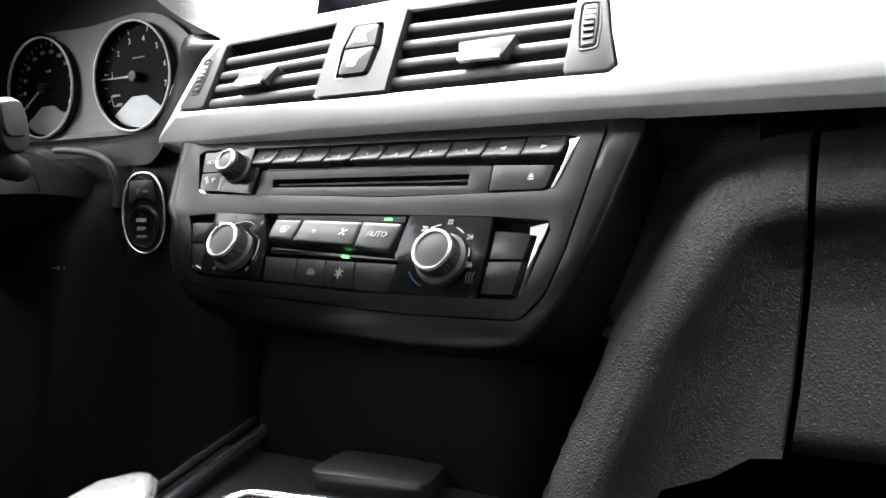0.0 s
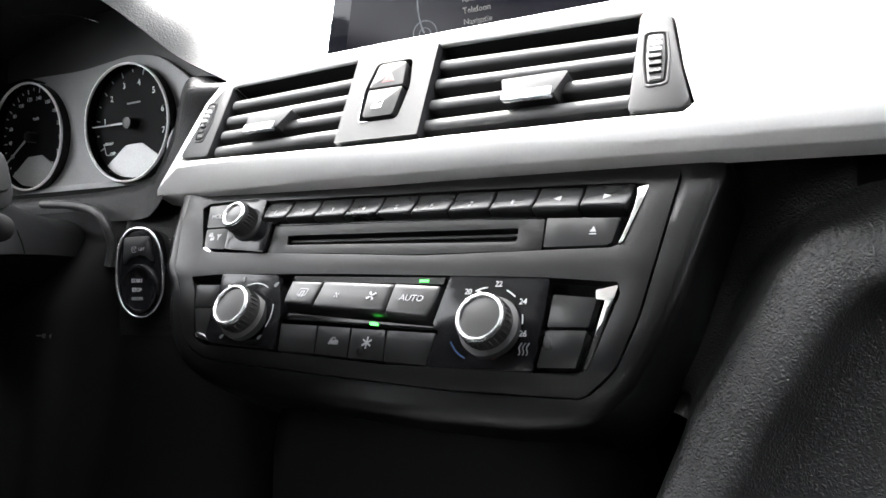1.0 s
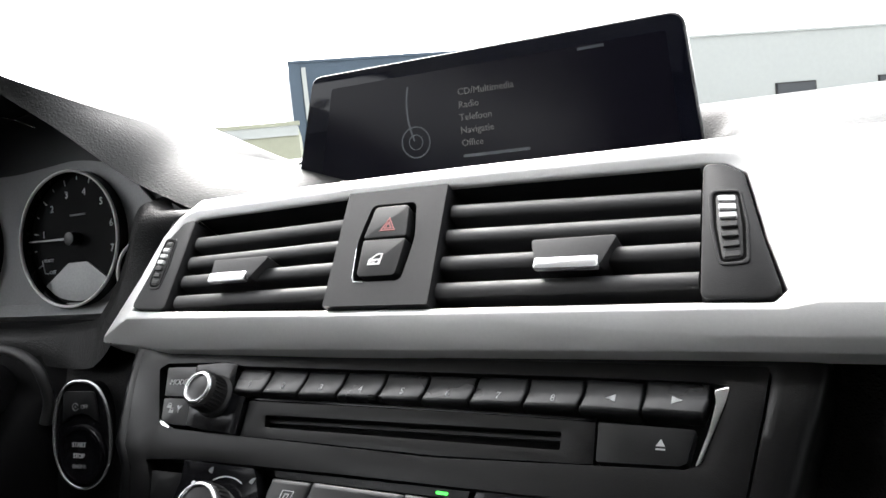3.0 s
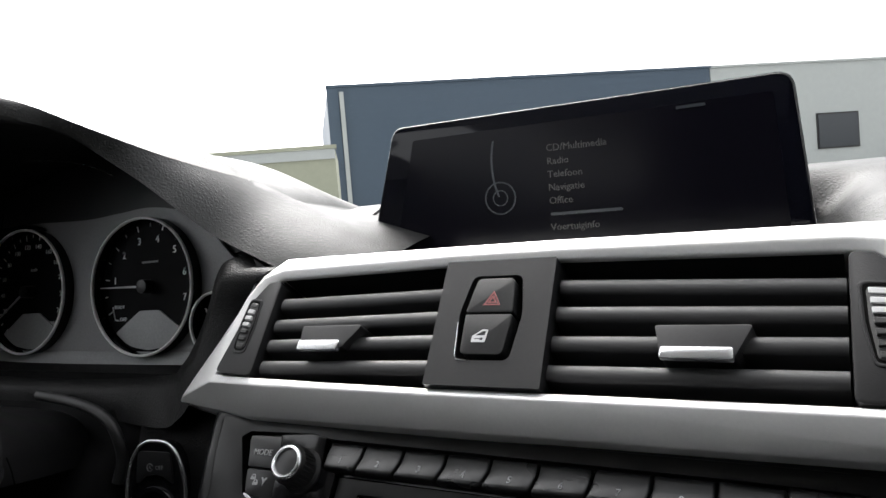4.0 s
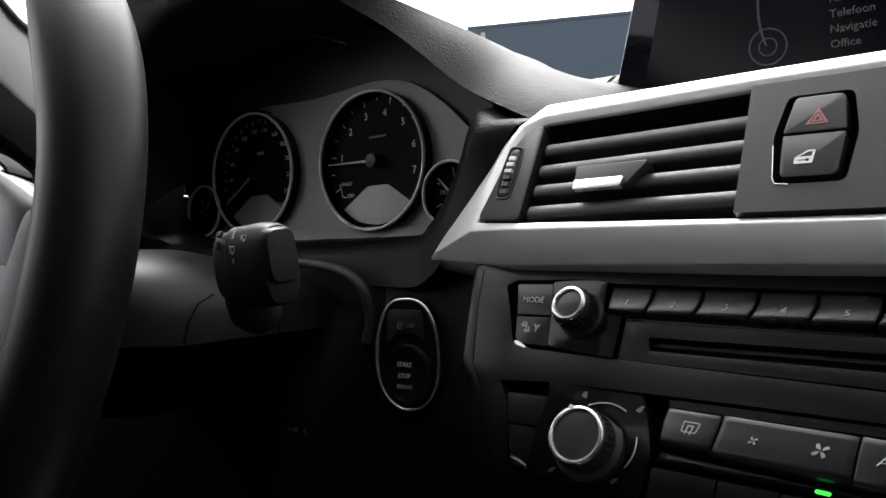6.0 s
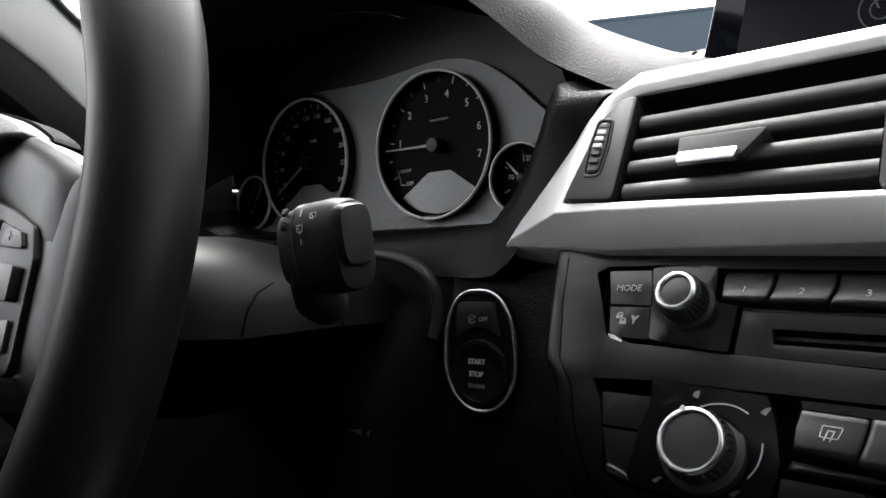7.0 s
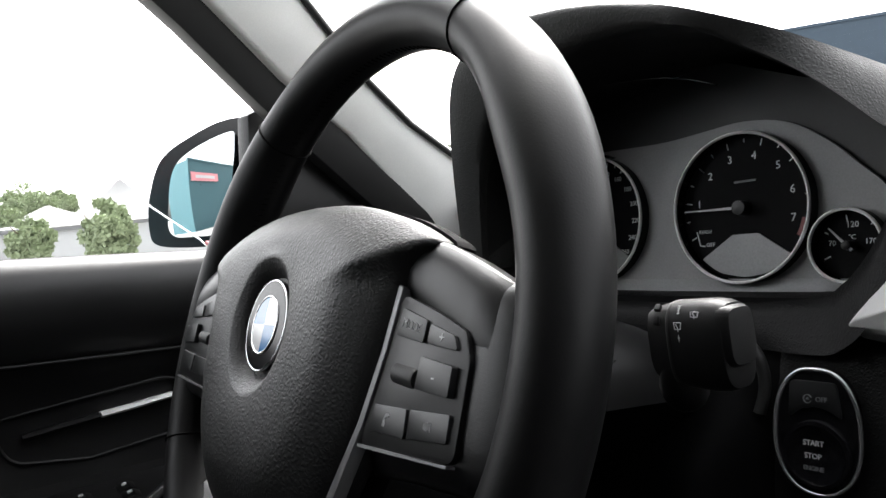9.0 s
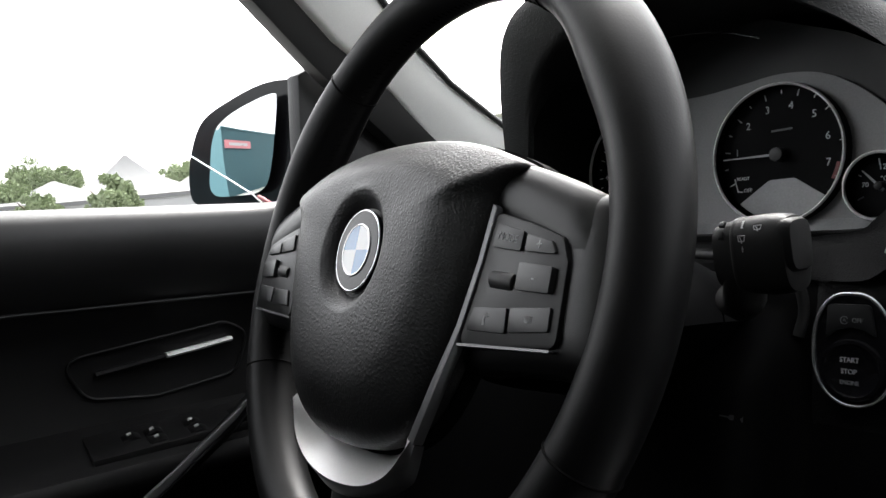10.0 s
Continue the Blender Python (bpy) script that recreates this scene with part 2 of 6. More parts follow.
def tube(path, radius, seg=10, closed=False, bm=None):
    """A round bar along a path of 3D points; radius: one or one for each point."""
    pts = [Vector(p) for p in path]
    rings = []
    for i, p in enumerate(pts):
        a = pts[i - 1] if (i or closed) else p
        b = pts[(i + 1) % len(pts)] if (i < len(pts) - 1 or closed) else p
        d = (b - a).normalized()
        s = d.orthogonal().normalized() if not rings else (side - side.dot(d) * d).normalized()
        side, w = s, d.cross(s)
        r = radius[i] if isinstance(radius, (list, tuple)) else radius
        rings.append([p + r * (math.cos(2 * math.pi * k / seg) * s + math.sin(2 * math.pi * k / seg) * w) for k in range(seg)])
    if closed:
        rings.append(rings[0])
        bm = loft(rings, True, False, bm)
        bmesh.ops.remove_doubles(bm, verts=bm.verts, dist=1e-6)
        return bm
    return loft(rings, True, True, bm)


def arc(r, a0, a1, n, c=(0, 0)):
    return [(c[0] + r * math.cos(radians(a0 + (a1 - a0) * i / n)), c[1] + r * math.sin(radians(a0 + (a1 - a0) * i / n))) for i in range(n + 1)]


def ringband(r0, r1, a0, a1, z0, z1, c=(0, 0), n=24, bm=None):
    """A flat arc-shaped bar."""
    return prism(arc(r1, a0, a1, n, c) + arc(r0, a1, a0, n, c), z0, z1, bm)


def words(name, text, size, at, material, parent, align="CENTER", depth=0.00012, spread=1.0, turn=0.0):
    """Raised lettering in the built-in font, on the local xy plane of its parent."""
    cu = bpy.data.curves.new(name, "FONT")
    cu.body, cu.size, cu.align_x, cu.align_y, cu.extrude, cu.resolution_u = text, size, align, "CENTER", depth, 2
    cu.space_character = spread
    tmp = new(name, cu)
    bpy.context.view_layer.update()
    me = bpy.data.meshes.new_from_object(tmp.evaluated_get(bpy.context.evaluated_depsgraph_get()))
    scene.collection.objects.unlink(tmp)
    bpy.data.objects.remove(tmp)
    me.materials.clear()
    me.materials.append(material)
    ob = new(name, me)
    ob.parent = parent
    if SHAPE:
        m = pose(*at, 0, 0, turn)
        for v in me.vertices:
            v.co = laid(m @ v.co)
    else:
        ob.matrix_local = pose(*at, 0, 0, turn)
    return ob


def sheet(f, us, vs, thick=None):
    """A grid surface through f(u, v)."""
    bm = bmesh.new()
    rows = [[bm.verts.new(f(u, v)) for u in us] for v in vs]
    for a, b in zip(rows, rows[1:]):
        for i in range(len(us) - 1):
            bm.faces.new((a[i], a[i + 1], b[i + 1], b[i]))
    return bm


def span(a, b, n):
    return [a + (b - a) * i / n for i in range(n + 1)]


def along(keys, x):
    """Smooth-ish value at x from pairs of keys."""
    if x <= keys[0][0]:
        return keys[0][1]
    for (x0, y0), (x1, y1) in zip(keys, keys[1:]):
        if x <= x1:
            return y0 + (y1 - y0) * (x - x0) / (x1 - x0)
    return keys[-1][1]


I4 = Matrix.Identity(4)
MC = seat((0, 0.55, 0.942), -3.0, 35.5)


# ---- centre of the dashboard: silver trim, vents, switches ----
def k3(pts):
    return [(a * 0.001, b * 0.001, c * 0.001) for a, b, c in pts]


def build_trim():
    inner = [(-155, -29, -1), (-150, -8, 0), (-145, 12, 0), (-138, 22, 0), (-129, 25.5, 0), (-28, 29.8, 0), (27, 30.3, 0), (137, 28.5, 0), (148, 27.5, 0), (155.5, 22, 0), (162, -7, 0), (168.5, -28, 0), (164, -32.4, 0), (140, -32, 0), (28, -32, 0), (-26, -32, 0), (-128, -30.5, 0)]
    deep = [(a, b, -34) for a, b, c in inner]
    ridge = [(-160, -33, -3), (-156, -6, 0), (-150, 15, 1), (-142, 26, 2), (-130, 30, 2.5), (-28, 33.5, 2.5), (27, 34, 2.5), (139, 33, 2.5), (152, 31.5, 2), (160, 24, 2), (168, -7, 2), (178, -33, 1.5), (168, -35.5, 2), (140, -35.5, 2.5), (28, -35.5, 2.5), (-26, -35.5, 2.5), (-128, -34.5, 1)]
    brow = [(-198, -35, -23), (-183, -2, -20), (-170, 24, -17), (-156, 36, -11), (-132, 38.5, 0), (-28, 40, 0.5), (27, 40.5, 0.5), (142, 40.5, 0.5), (640, 38, -12), (640, 24, -8), (640, -7, -6), (640, -38, -8), (640, -43, -13), (142, -44.5, -3), (28, -44.5, -3), (-26, -44.5, -3), (-132, -43, -8)]
    outer = [(-204, -36, -28), (-190, 0, -27), (-176, 28, -24), (-159, 39.5, -18), (-133, 42, -6), (-28, 43.2, -5), (27, 43.6, -5), (144, 43.8, -5), (644, 41, -20), (648, 24, -20), (648, -7, -20), (648, -32, -20), (644, -47, -22), (144, -48, -8), (28, -48, -8), (-26, -48, -8), (-136, -46.5, -14)]
    back = [(a, b * 0.97, c - (13 if b < -30 and a > 0 else 26)) for a, b, c in outer]
    bm = loft([k3(r) for r in (deep, inner, ridge, brow, outer, back)], True, False)
    bm.normal_update()
    es = [e for e in bm.edges if len(e.link_faces) == 2 and e.calc_face_angle(0) > radians(25)]
    bmesh.ops.bevel(bm, geom=es, offset=0.0011, segments=3, affect="EDGES", profile=0.6, clamp_overlap=True)
    return solo("dashboard_trim", bm, M_SILVER, MC, "satin silver trim strip framing the centre air vents", "trim", sharp=50)


build_trim()


def slat(a, b, depth=0.020, th=0.0074):
    """A louver from a to b (points of its front edge)."""
    rings = []
    for p in (a, b):
        x, y, z = (c * 0.001 for c in p)
        sec = []
        for k in range(9):
            t = math.pi * (k / 8 - 0.5)
            sec.append((x, y + math.sin(t) * th / 2, z + math.cos(t) * 0.0022))
        sec += [(x, y + th * 0.3 - 0.0030, z - depth), (x, y - th * 0.3 - 0.0030, z - depth)]
        rings.append(sec)
    return loft(rings)


def ribwheel(parent, pts, rows, tip):
    """A ribbed thumbwheel in a slot; pts: its four corners in mm, rows of ribs, tip: rows printed white."""
    (ax, ay), (bx, by), (cx, cy), (dx, dy) = pts
    mx, my = sum(p[0] for p in pts) / 4, sum(p[1] for p in pts) / 4
    belly = [((ax + dx) / 2 - 0.8, (ay + dy) / 2), ((bx + cx) / 2 + 0.8, (by + cy) / 2)]
    rim_ = rounded(mm(pts[0], pts[1], belly[1], pts[2], pts[3], belly[0]), [0.0022, 0.0022, 0.02, 0.0022, 0.0022, 0.02], 4)
    grow = lambda k, q: [(mx * 0.001 + (x - mx * 0.001) * k, my * 0.001 + (y - my * 0.001) * q) for x, y in rim_]
    part("pocket_rim", plate(grow(1.50, 1.17), [grow(1.22, 1.07)], -0.001, 0.0021), M_PANEL, parent, "raised rim round the thumbwheel", bevel=0.0005)
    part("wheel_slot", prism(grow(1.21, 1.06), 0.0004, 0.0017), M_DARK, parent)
    wheel = part("thumbwheel", prism(rim_, -0.006, 0.0022), M_RUBBER, parent, "ribbed black thumbwheel with white marks", bevel=0.0009)
    for i in range(rows):
        t0, t1 = (i + 0.2) / rows, (i + 0.8) / rows
        mid = 0.0022 + 0.0016 * math.sin(math.pi * (i + 0.5) / rows)
        for k0, k1 in ((0.1, 0.9),):
            def at_(k, t):
                lx, ly = ax + (dx - ax) * t, ay + (dy - ay) * t
                return lx + (bx + (cx - bx) * t - lx) * k, ly + (by + (cy - by) * t - ly) * k
            part("rib", prism(mm(at_(k0, t0), at_(k1, t0), at_(k1, t1), at_(k0, t1)), 0.0015, mid), M_PRINT if i in tip else M_RUBBER, wheel, bevel=0.0003, seg=1)


def build_vent(name, label, edges, frame_pts, cap, wheelpts, tabpts, insert, tip, uv):
    v = thing(name, MC, label, "air vent", "centre air vents")
    # Near-black backing stands in for the unlit depth of the vent.
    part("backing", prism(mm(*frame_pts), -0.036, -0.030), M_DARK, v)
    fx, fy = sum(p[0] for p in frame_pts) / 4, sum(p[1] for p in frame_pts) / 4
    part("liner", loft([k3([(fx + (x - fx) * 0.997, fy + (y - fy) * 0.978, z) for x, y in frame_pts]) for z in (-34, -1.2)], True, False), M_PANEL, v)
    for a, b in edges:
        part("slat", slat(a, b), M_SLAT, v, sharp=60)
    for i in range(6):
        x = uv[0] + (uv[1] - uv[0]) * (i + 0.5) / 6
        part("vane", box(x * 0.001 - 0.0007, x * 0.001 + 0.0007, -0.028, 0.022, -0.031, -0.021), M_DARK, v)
    cap_ob = part("end_cap", prism(rounded(mm(*cap), 0.0035), -0.012, 0.0016), M_PANEL, v, "dark grey end cap with a thumbwheel", bevel=0.0009)
    ribwheel(cap_ob, wheelpts, 7, tip)
    tab = part("slider_tab", prism(rounded(mm(*tabpts), 0.0012), -0.010, 0.0035, taper=0.03), M_SLAT, v, "dark slider tab with a silver lip", bevel=0.0008)
    part("tab_insert", prism(rounded(mm(*insert), 0.001), 0.002, 0.0056), M_ALU, tab, "silver lip", bevel=0.0008)
    return v


build_vent("air_vent", "black centre air vent with four louvers and a silver-lipped slider", [((-126, 11.5, -3), (-28, 15.2, -3)), ((-126, -0.8, -3), (-28, 3.2, -3)), ((-126, -12.2, -3), (-28, -8.8, -3)), ((-126, -24, -3), (-28, -21.4, -3))],
           [(-130, -31), (-130, 26), (-28, 30), (-26, -32)], [(-153.5, -28.8), (-128.5, -30), (-128.8, 25), (-137.5, 23.2), (-144.5, 13)],
           [(-144.6, 11.4), (-139, 10.6), (-138.8, -16), (-144.8, -15.8)], [(-103, -3.4), (-66, -2.6), (-75, -14.5), (-101.5, -15)], [(-100.8, -12.2), (-75.8, -11.8), (-77, -16.8), (-100.5, -17.1)], (1, 2, 3), (-126, -28))
build_vent("air_vent", "black centre air vent with four louvers and a silver-lipped slider", [((28.5, 17.8, -3), (138.5, 14.8, -3)), ((28.5, 4.7, -3), (138.5, 3.4, -3)), ((28.5, -9.2, -3), (138.5, -9.0, -3)), ((28.5, -22.4, -3), (138.5, -21.8, -3))],
           [(27, -32), (27, 30), (138, 28.5), (140, -32)], [(139.2, 28.2), (147.5, 26.8), (154.5, 22), (161.2, -7), (166.8, -27.6), (163.6, -31.4), (139.6, -31.4)],
           [(144.2, 12.7), (152.2, 12), (154.4, -15.6), (147.2, -16.2)], [(71.4, -3.2), (108.6, -3), (102.4, -16), (74.4, -16)], [(75.2, -13.2), (101.6, -13.2), (101.8, -18.2), (74.8, -17.8)], (0, 1, 2), (29, 138))

hz = thing("hazard_switch_panel", MC, "satin black switch panel between the vents with hazard and lock buttons", "switch panel")
pocket = rounded(mm((-12.0, 21.4), (12, 21.4), (15.2, 2), (12.6, -19.8), (-13.0, -19.8), (-15.4, 2)), [0.004, 0.004, 0.02, 0.004, 0.004, 0.02])
part("panel", plate(rounded(mm((-27.6, 29.6), (26.6, 30), (28.4, -31.6), (-26, -31.6)), 0.0006, 2), [pocket], -0.012, 0.0034), M_PANEL, hz)
part("pocket", prism(pocket, -0.012, -0.006), M_DARK, hz)
hb = part("hazard_button", prism(rounded(mm((-8.8, 19.2), (9.4, 19.2), (11.2, 2.3), (-11.6, 2.3)), [0.003, 0.003, 0.001, 0.001]), -0.006, 0.0050), M_SWITCH, hz, "soft black button with a red triangle", bevel=0.0012)
lb = part("lock_button", prism(rounded(mm((-11.6, 1.5), (11.2, 1.5), (9.6, -17.6), (-10.6, -17.6)), [0.001, 0.001, 0.003, 0.003]), -0.006, 0.0047), M_SWITCH, hz, "soft black button with a white lock symbol", bevel=0.0012)


def triangle(r, z0, z1, c, hole):
    o = [(c[0] + r * math.cos(radians(90 + 120 * i)), c[1] + r * math.sin(radians(90 + 120 * i))) for i in range(3)]
    h = [(c[0] + r * hole * math.cos(radians(90 + 120 * i)), c[1] + r * hole * math.sin(radians(90 + 120 * i))) for i in range(3)]
    return plate(o, [h], z0, z1)


part("hazard_symbol", triangle(0.0048, 0.0048, 0.0052, (0.0005, 0.0080), 0.72), M_RED, hb)
part("hazard_symbol", triangle(0.0026, 0.0048, 0.0052, (0.0005, 0.0080), 0.5), M_RED, hb)
key_slot = mm((-4.8, -10.25), (-2, -10.25), (-1.7, -9.8), (-0.8, -9.8), (-0.5, -10.5), (-0.8, -11.1), (-1.7, -11.1), (-2, -10.7), (-4.8, -10.7))
part("lock_symbol", plate(rounded(mm((-6, -12), (0.6, -12), (1.3, -6.1), (-1.5, -6.1), (-5.8, -9.2)), 0.0003, 2), [mm((-4.4, -8.9), (-1.2, -6.8), (0.5, -6.8), (0.1, -8.9)), key_slot], 0.0045, 0.0049), M_PRINT, lb, "white car door symbol with a key")
# Hair-thin bright bar added for the highlight on the pocket's lower left edge.
part("pocket_trim", tube([(x * 0.001, y * 0.001, 0.0036) for x, y in [(-15.0, -2), (-13.4, -17.4), (-12.2, -19.6), (-7, -19.9)]], 0.00022, 6), M_CHROME, hz)

# ---- radio and climate fascia ----
NF = -0.0225
fascia_o = rounded(mm((-161, -43), (160, -47), (148.5, -121), (142, -145), (131, -158.5), (65, -159.5), (-77, -154.5), (-101, -153), (-117, -147), (-128, -137), (-138, -124), (-147, -107), (-149, -94), (-158, -63)), [0.002, 0.002, 0.05, 0.02, 0.008, 0.1, 0.05, 0.02, 0.02, 0.02, 0.03, 0.03, 0.03, 0.05], 4)
radio_o = rounded(mm((-144, -53), (-138.5, -49.8), (-97, -48.6), (-86, -50.4), (92, -52.4), (138, -53.4), (146.5, -54.6), (137.4, -85), (132, -87.2), (32, -89.8), (-39, -87.6), (-117, -85.5), (-130, -82.6)), 0.0015, 3)
climate_o = rounded(mm((-135.5, -102), (-106, -100.2), (-17, -100.2), (102, -102), (138, -104.4), (139.6, -110), (130.6, -145.4), (125.6, -148.6), (27.5, -149.6), (-12, -148), (-106, -145), (-116, -141)), 0.0015, 3)
ROLL = [(-0.170, -0.032), (-0.160, -0.024), (-0.146, -0.0155), (-0.138, -0.0115), (-0.128, -0.0075), (-0.115, -0.0040), (-0.100, -0.0010), (-0.080, 0.0010), (-0.062, 0.0030), (-0.044, 0.0030)]


def bend(p):
    """The fascia is drawn flat; it bulges a little at the radio and rolls away towards its foot, widening as it goes."""
    c = along(ROLL, p.y) if p.y > -0.170 else -0.032 + (p.y + 0.170) * 0.9
    k = 1 - c / (0.286 - p.z)
    u = p.x - 0.05 * (p.x - 0.025) * min(1, max(0, (-0.095 - p.y) / 0.012)) if p.x < 0.025 else p.x
    return Vector((0.260 + (u - 0.260) * k, -0.252 + (p.y + 0.252) * k, p.z + c))


SHAPE.append(bend)
fascia = thing("radio_fascia", MC, "matte black fascia around the radio and climate controls", "fascia panel")
part("front", plate(fascia_o, [radio_o, climate_o], NF - 0.012, NF), M_FASCIA, fascia, bevel=0.0008)
flange_o = rounded(mm((-171, -38), (183, -40), (176, -66), (165, -113), (152, -152), (138, -170), (110, -175), (65, -176), (-70, -170), (-98, -166), (-122, -156), (-138, -142), (-150, -126), (-157, -108), (-160, -94), (-167, -62)), [0.002, 0.004, 0.02, 0.05, 0.02, 0.02, 0.02, 0.1, 0.05, 0.03, 0.03, 0.03, 0.03, 0.03, 0.03, 0.05], 4)
rim_in, rim_out = resample([(x * 1.004, y * 1.004 + 0.0004) for x, y in fascia_o], 160), resample(flange_o, 160)
roll = [(0.0, -0.008), (0.0, -0.0016), (0.03, -0.0006), (0.25, -0.0004), (0.6, -0.0008), (0.84, -0.0018), (0.92, -0.0036), (0.965, -0.0080), (0.985, -0.016), (1.0, -0.030), (0.97, -0.046), (0.85, -0.060)]
part("surround", loft([[(*(a + (b - a) * t), NF + z) for a, b in zip(rim_in, rim_out)] for t, z in roll], True, False), M_SATIN, fascia, "satin black surround that rolls under", sharp=60)
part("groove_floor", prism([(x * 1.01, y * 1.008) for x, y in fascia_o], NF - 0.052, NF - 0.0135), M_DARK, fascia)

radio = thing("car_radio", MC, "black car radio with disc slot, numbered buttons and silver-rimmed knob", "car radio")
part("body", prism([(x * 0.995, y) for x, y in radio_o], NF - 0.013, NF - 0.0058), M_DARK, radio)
NB = NF + 0.0006


def key(name, pts, z, parent, material=None, label="", r=0.0007, bevel=0.0007, drop=0.008):
    return part(name, prism(rounded(mm(*pts), r, 3), z - drop, z), material or M_BUTTON, parent, label, bevel=bevel, seg=2)


b = key("mode_button", [(-137, -52.4), (-117, -51.8), (-113.6, -68), (-132.4, -68)], NB, radio, label="black button lettered MODE")
words("lettering", "MODE", 0.0043, (-0.1258, -0.0604, NB + 0.0001), M_PRINT, b, spread=0.95, turn=1)
b = key("traffic_button", [(-132, -69.4), (-113.4, -69.2), (-110.5, -83.4), (-124, -83), (-128.6, -81)], NB, radio, label="black button with traffic and phone symbols")
for x, y in ((-126.2, -73.2), (-124.0, -75.8)):
    part("symbol", plate(rounded(mm((x - 1.6, y - 1.4), (x + 1.6, y - 1.4), (x + 1.5, y + 0.1), (x + 0.8, y + 1.4), (x - 0.8, y + 1.4), (x - 1.5, y + 0.1)), 0.0003, 2), [mm((x - 0.8, y + 0.1), (x + 0.8, y + 0.1), (x + 0.5, y + 0.9), (x - 0.5, y + 0.9))], NB - 0.0002, NB + 0.0002), M_KEYPRINT, b)
part("symbol", prism(rounded(mm((-119.4, -77), (-118.8, -77), (-118.6, -75.2), (-117.2, -73.2), (-118, -72.8), (-119.1, -73.8), (-120.2, -72.8), (-121, -73.2), (-119.6, -75.2)), 0.0002, 2), NB - 0.0002, NB + 0.0002), M_KEYPRINT, b)
part("knob_plate", prism(rounded(mm((-116.2, -51.2), (-97, -49.4), (-88.6, -50.6), (-86.6, -66), (-77.5, -67), (-76.5, -86.6), (-103, -84.6), (-109.5, -83.4)), 0.001, 3), NF - 0.012, NB + 0.0010), M_GLOSS, radio, bevel=0.0008)


LIFT = [(0.0, -0.2), (0.05, 0.0), (0.3, 0.28), (0.6, 0.65), (0.86, 0.96), (0.93, 1.0), (1.0, 0.55)]


def scoop(name, left, right, z, parent, label="", bulge=0.0036):
    """A hollow-fronted key whose foot stands out; left and right: its edges in mm from top to bottom."""
    bm = bmesh.new()
    l, r = [[(a[1], a[0]) for a in e] for e in (left[::-1], right[::-1])]
    grid = []
    for t in (0, 0.05, 0.15, 0.3, 0.45, 0.6, 0.72, 0.82, 0.9, 0.95, 1.0):
        yl, yr = (e[-1][0] + (e[0][0] - e[-1][0]) * t for e in (l, r))
        a, b = Vector((along(l, yl), yl)), Vector((along(r, yr), yr))
        grid.append([bm.verts.new((*((a + (b - a) * k) * 0.001), z + along(LIFT, t) * bulge - d)) for k, d in ((0, 0.0009), (0.02, 0.0002), (0.05, 0), (0.35, 0), (0.65, 0), (0.95, 0), (0.98, 0.0002), (1, 0.0009))])
    for p, q in zip(grid, grid[1:]):
        for i in range(7):
            bm.faces.new((p[i], p[i + 1], q[i + 1], q[i]))
    rim = [e for e in bm.edges if len(e.link_faces) == 1]
    for v in [g for g in bmesh.ops.extrude_edge_only(bm, edges=rim)["geom"] if isinstance(g, bmesh.types.BMVert)]:
        v.co.z = z - 0.008
    return part(name, bm, M_BUTTON, parent, label, sharp=50)


def drape(top, bottom, bulge=0.0036):
    """Carries print from the flat onto the hollow front of a key that runs from top to bottom, in mm."""
    return lambda p: Vector((p.x, p.y, p.z + bulge * along(LIFT, min(1, max(0, (top * 0.001 - p.y) / ((top - bottom) * 0.001))))))


def knob(name, parent, c, r, h, base_r, ring_r, mark=None, label="", NB=NB):
    """A rotary knob: ribbed skirt, chrome ring and domed face, standing straight out of the panel."""
    SHAPE.clear()
    k = part(name, lathe([(base_r, NB - 0.002), (base_r, NB + 0.0022), (r * 1.05, NB + 0.0034), (r, NB + h * 0.55), (r * 0.965, NB + h - 0.001), (r * 0.93, NB + h)], 44, c), M_RUBBER, parent, label, sharp=40)
    rb = bmesh.new()
    for i in range(30):
        a = 2 * math.pi * i / 30
        x, y, t = c[0] + r * math.cos(a), c[1] + r * math.sin(a), 0.00042
        prism([(x + math.cos(a + q) * s, y + math.sin(a + q) * s) for q, s in ((0.0, 0.0006), (1.57, t), (3.14, 0.0006), (4.71, t))], NB + 0.0045, NB + h - 0.002, rb)
    part("ribs", rb, M_RUBBER, k)
    part("chrome_ring", lathe([(ring_r - 0.0021, NB + h - 0.0006), (ring_r, NB + h - 0.0008), (ring_r + 0.0001, NB + h + 0.0006), (ring_r - 0.0006, NB + h + 0.0014), (ring_r - 0.0015, NB + h + 0.0014), (ring_r - 0.0022, NB + h + 0.0004)], 44, c, ring=True), M_ALU, k, "bright silver ring", sharp=50)
    part("face", lathe([(ring_r - 0.0019, NB + h - 0.001), (ring_r - 0.0019, NB + h + 0.0001), (ring_r * 0.5, NB + h + 0.0005), (0.0004, NB + h + 0.0006)], 40, c), M_BUTTON, k, sharp=60)
    if mark:
        a = radians(mark)
        part("pointer", lathe([(0.0010, NB + h), (0.0010, NB + h + 0.0016)], 12, (c[0] + (ring_r - 0.0004) * math.cos(a), c[1] + (ring_r - 0.0004) * math.sin(a))), M_PRINT, k)
    SHAPE.append(bend)
    return k


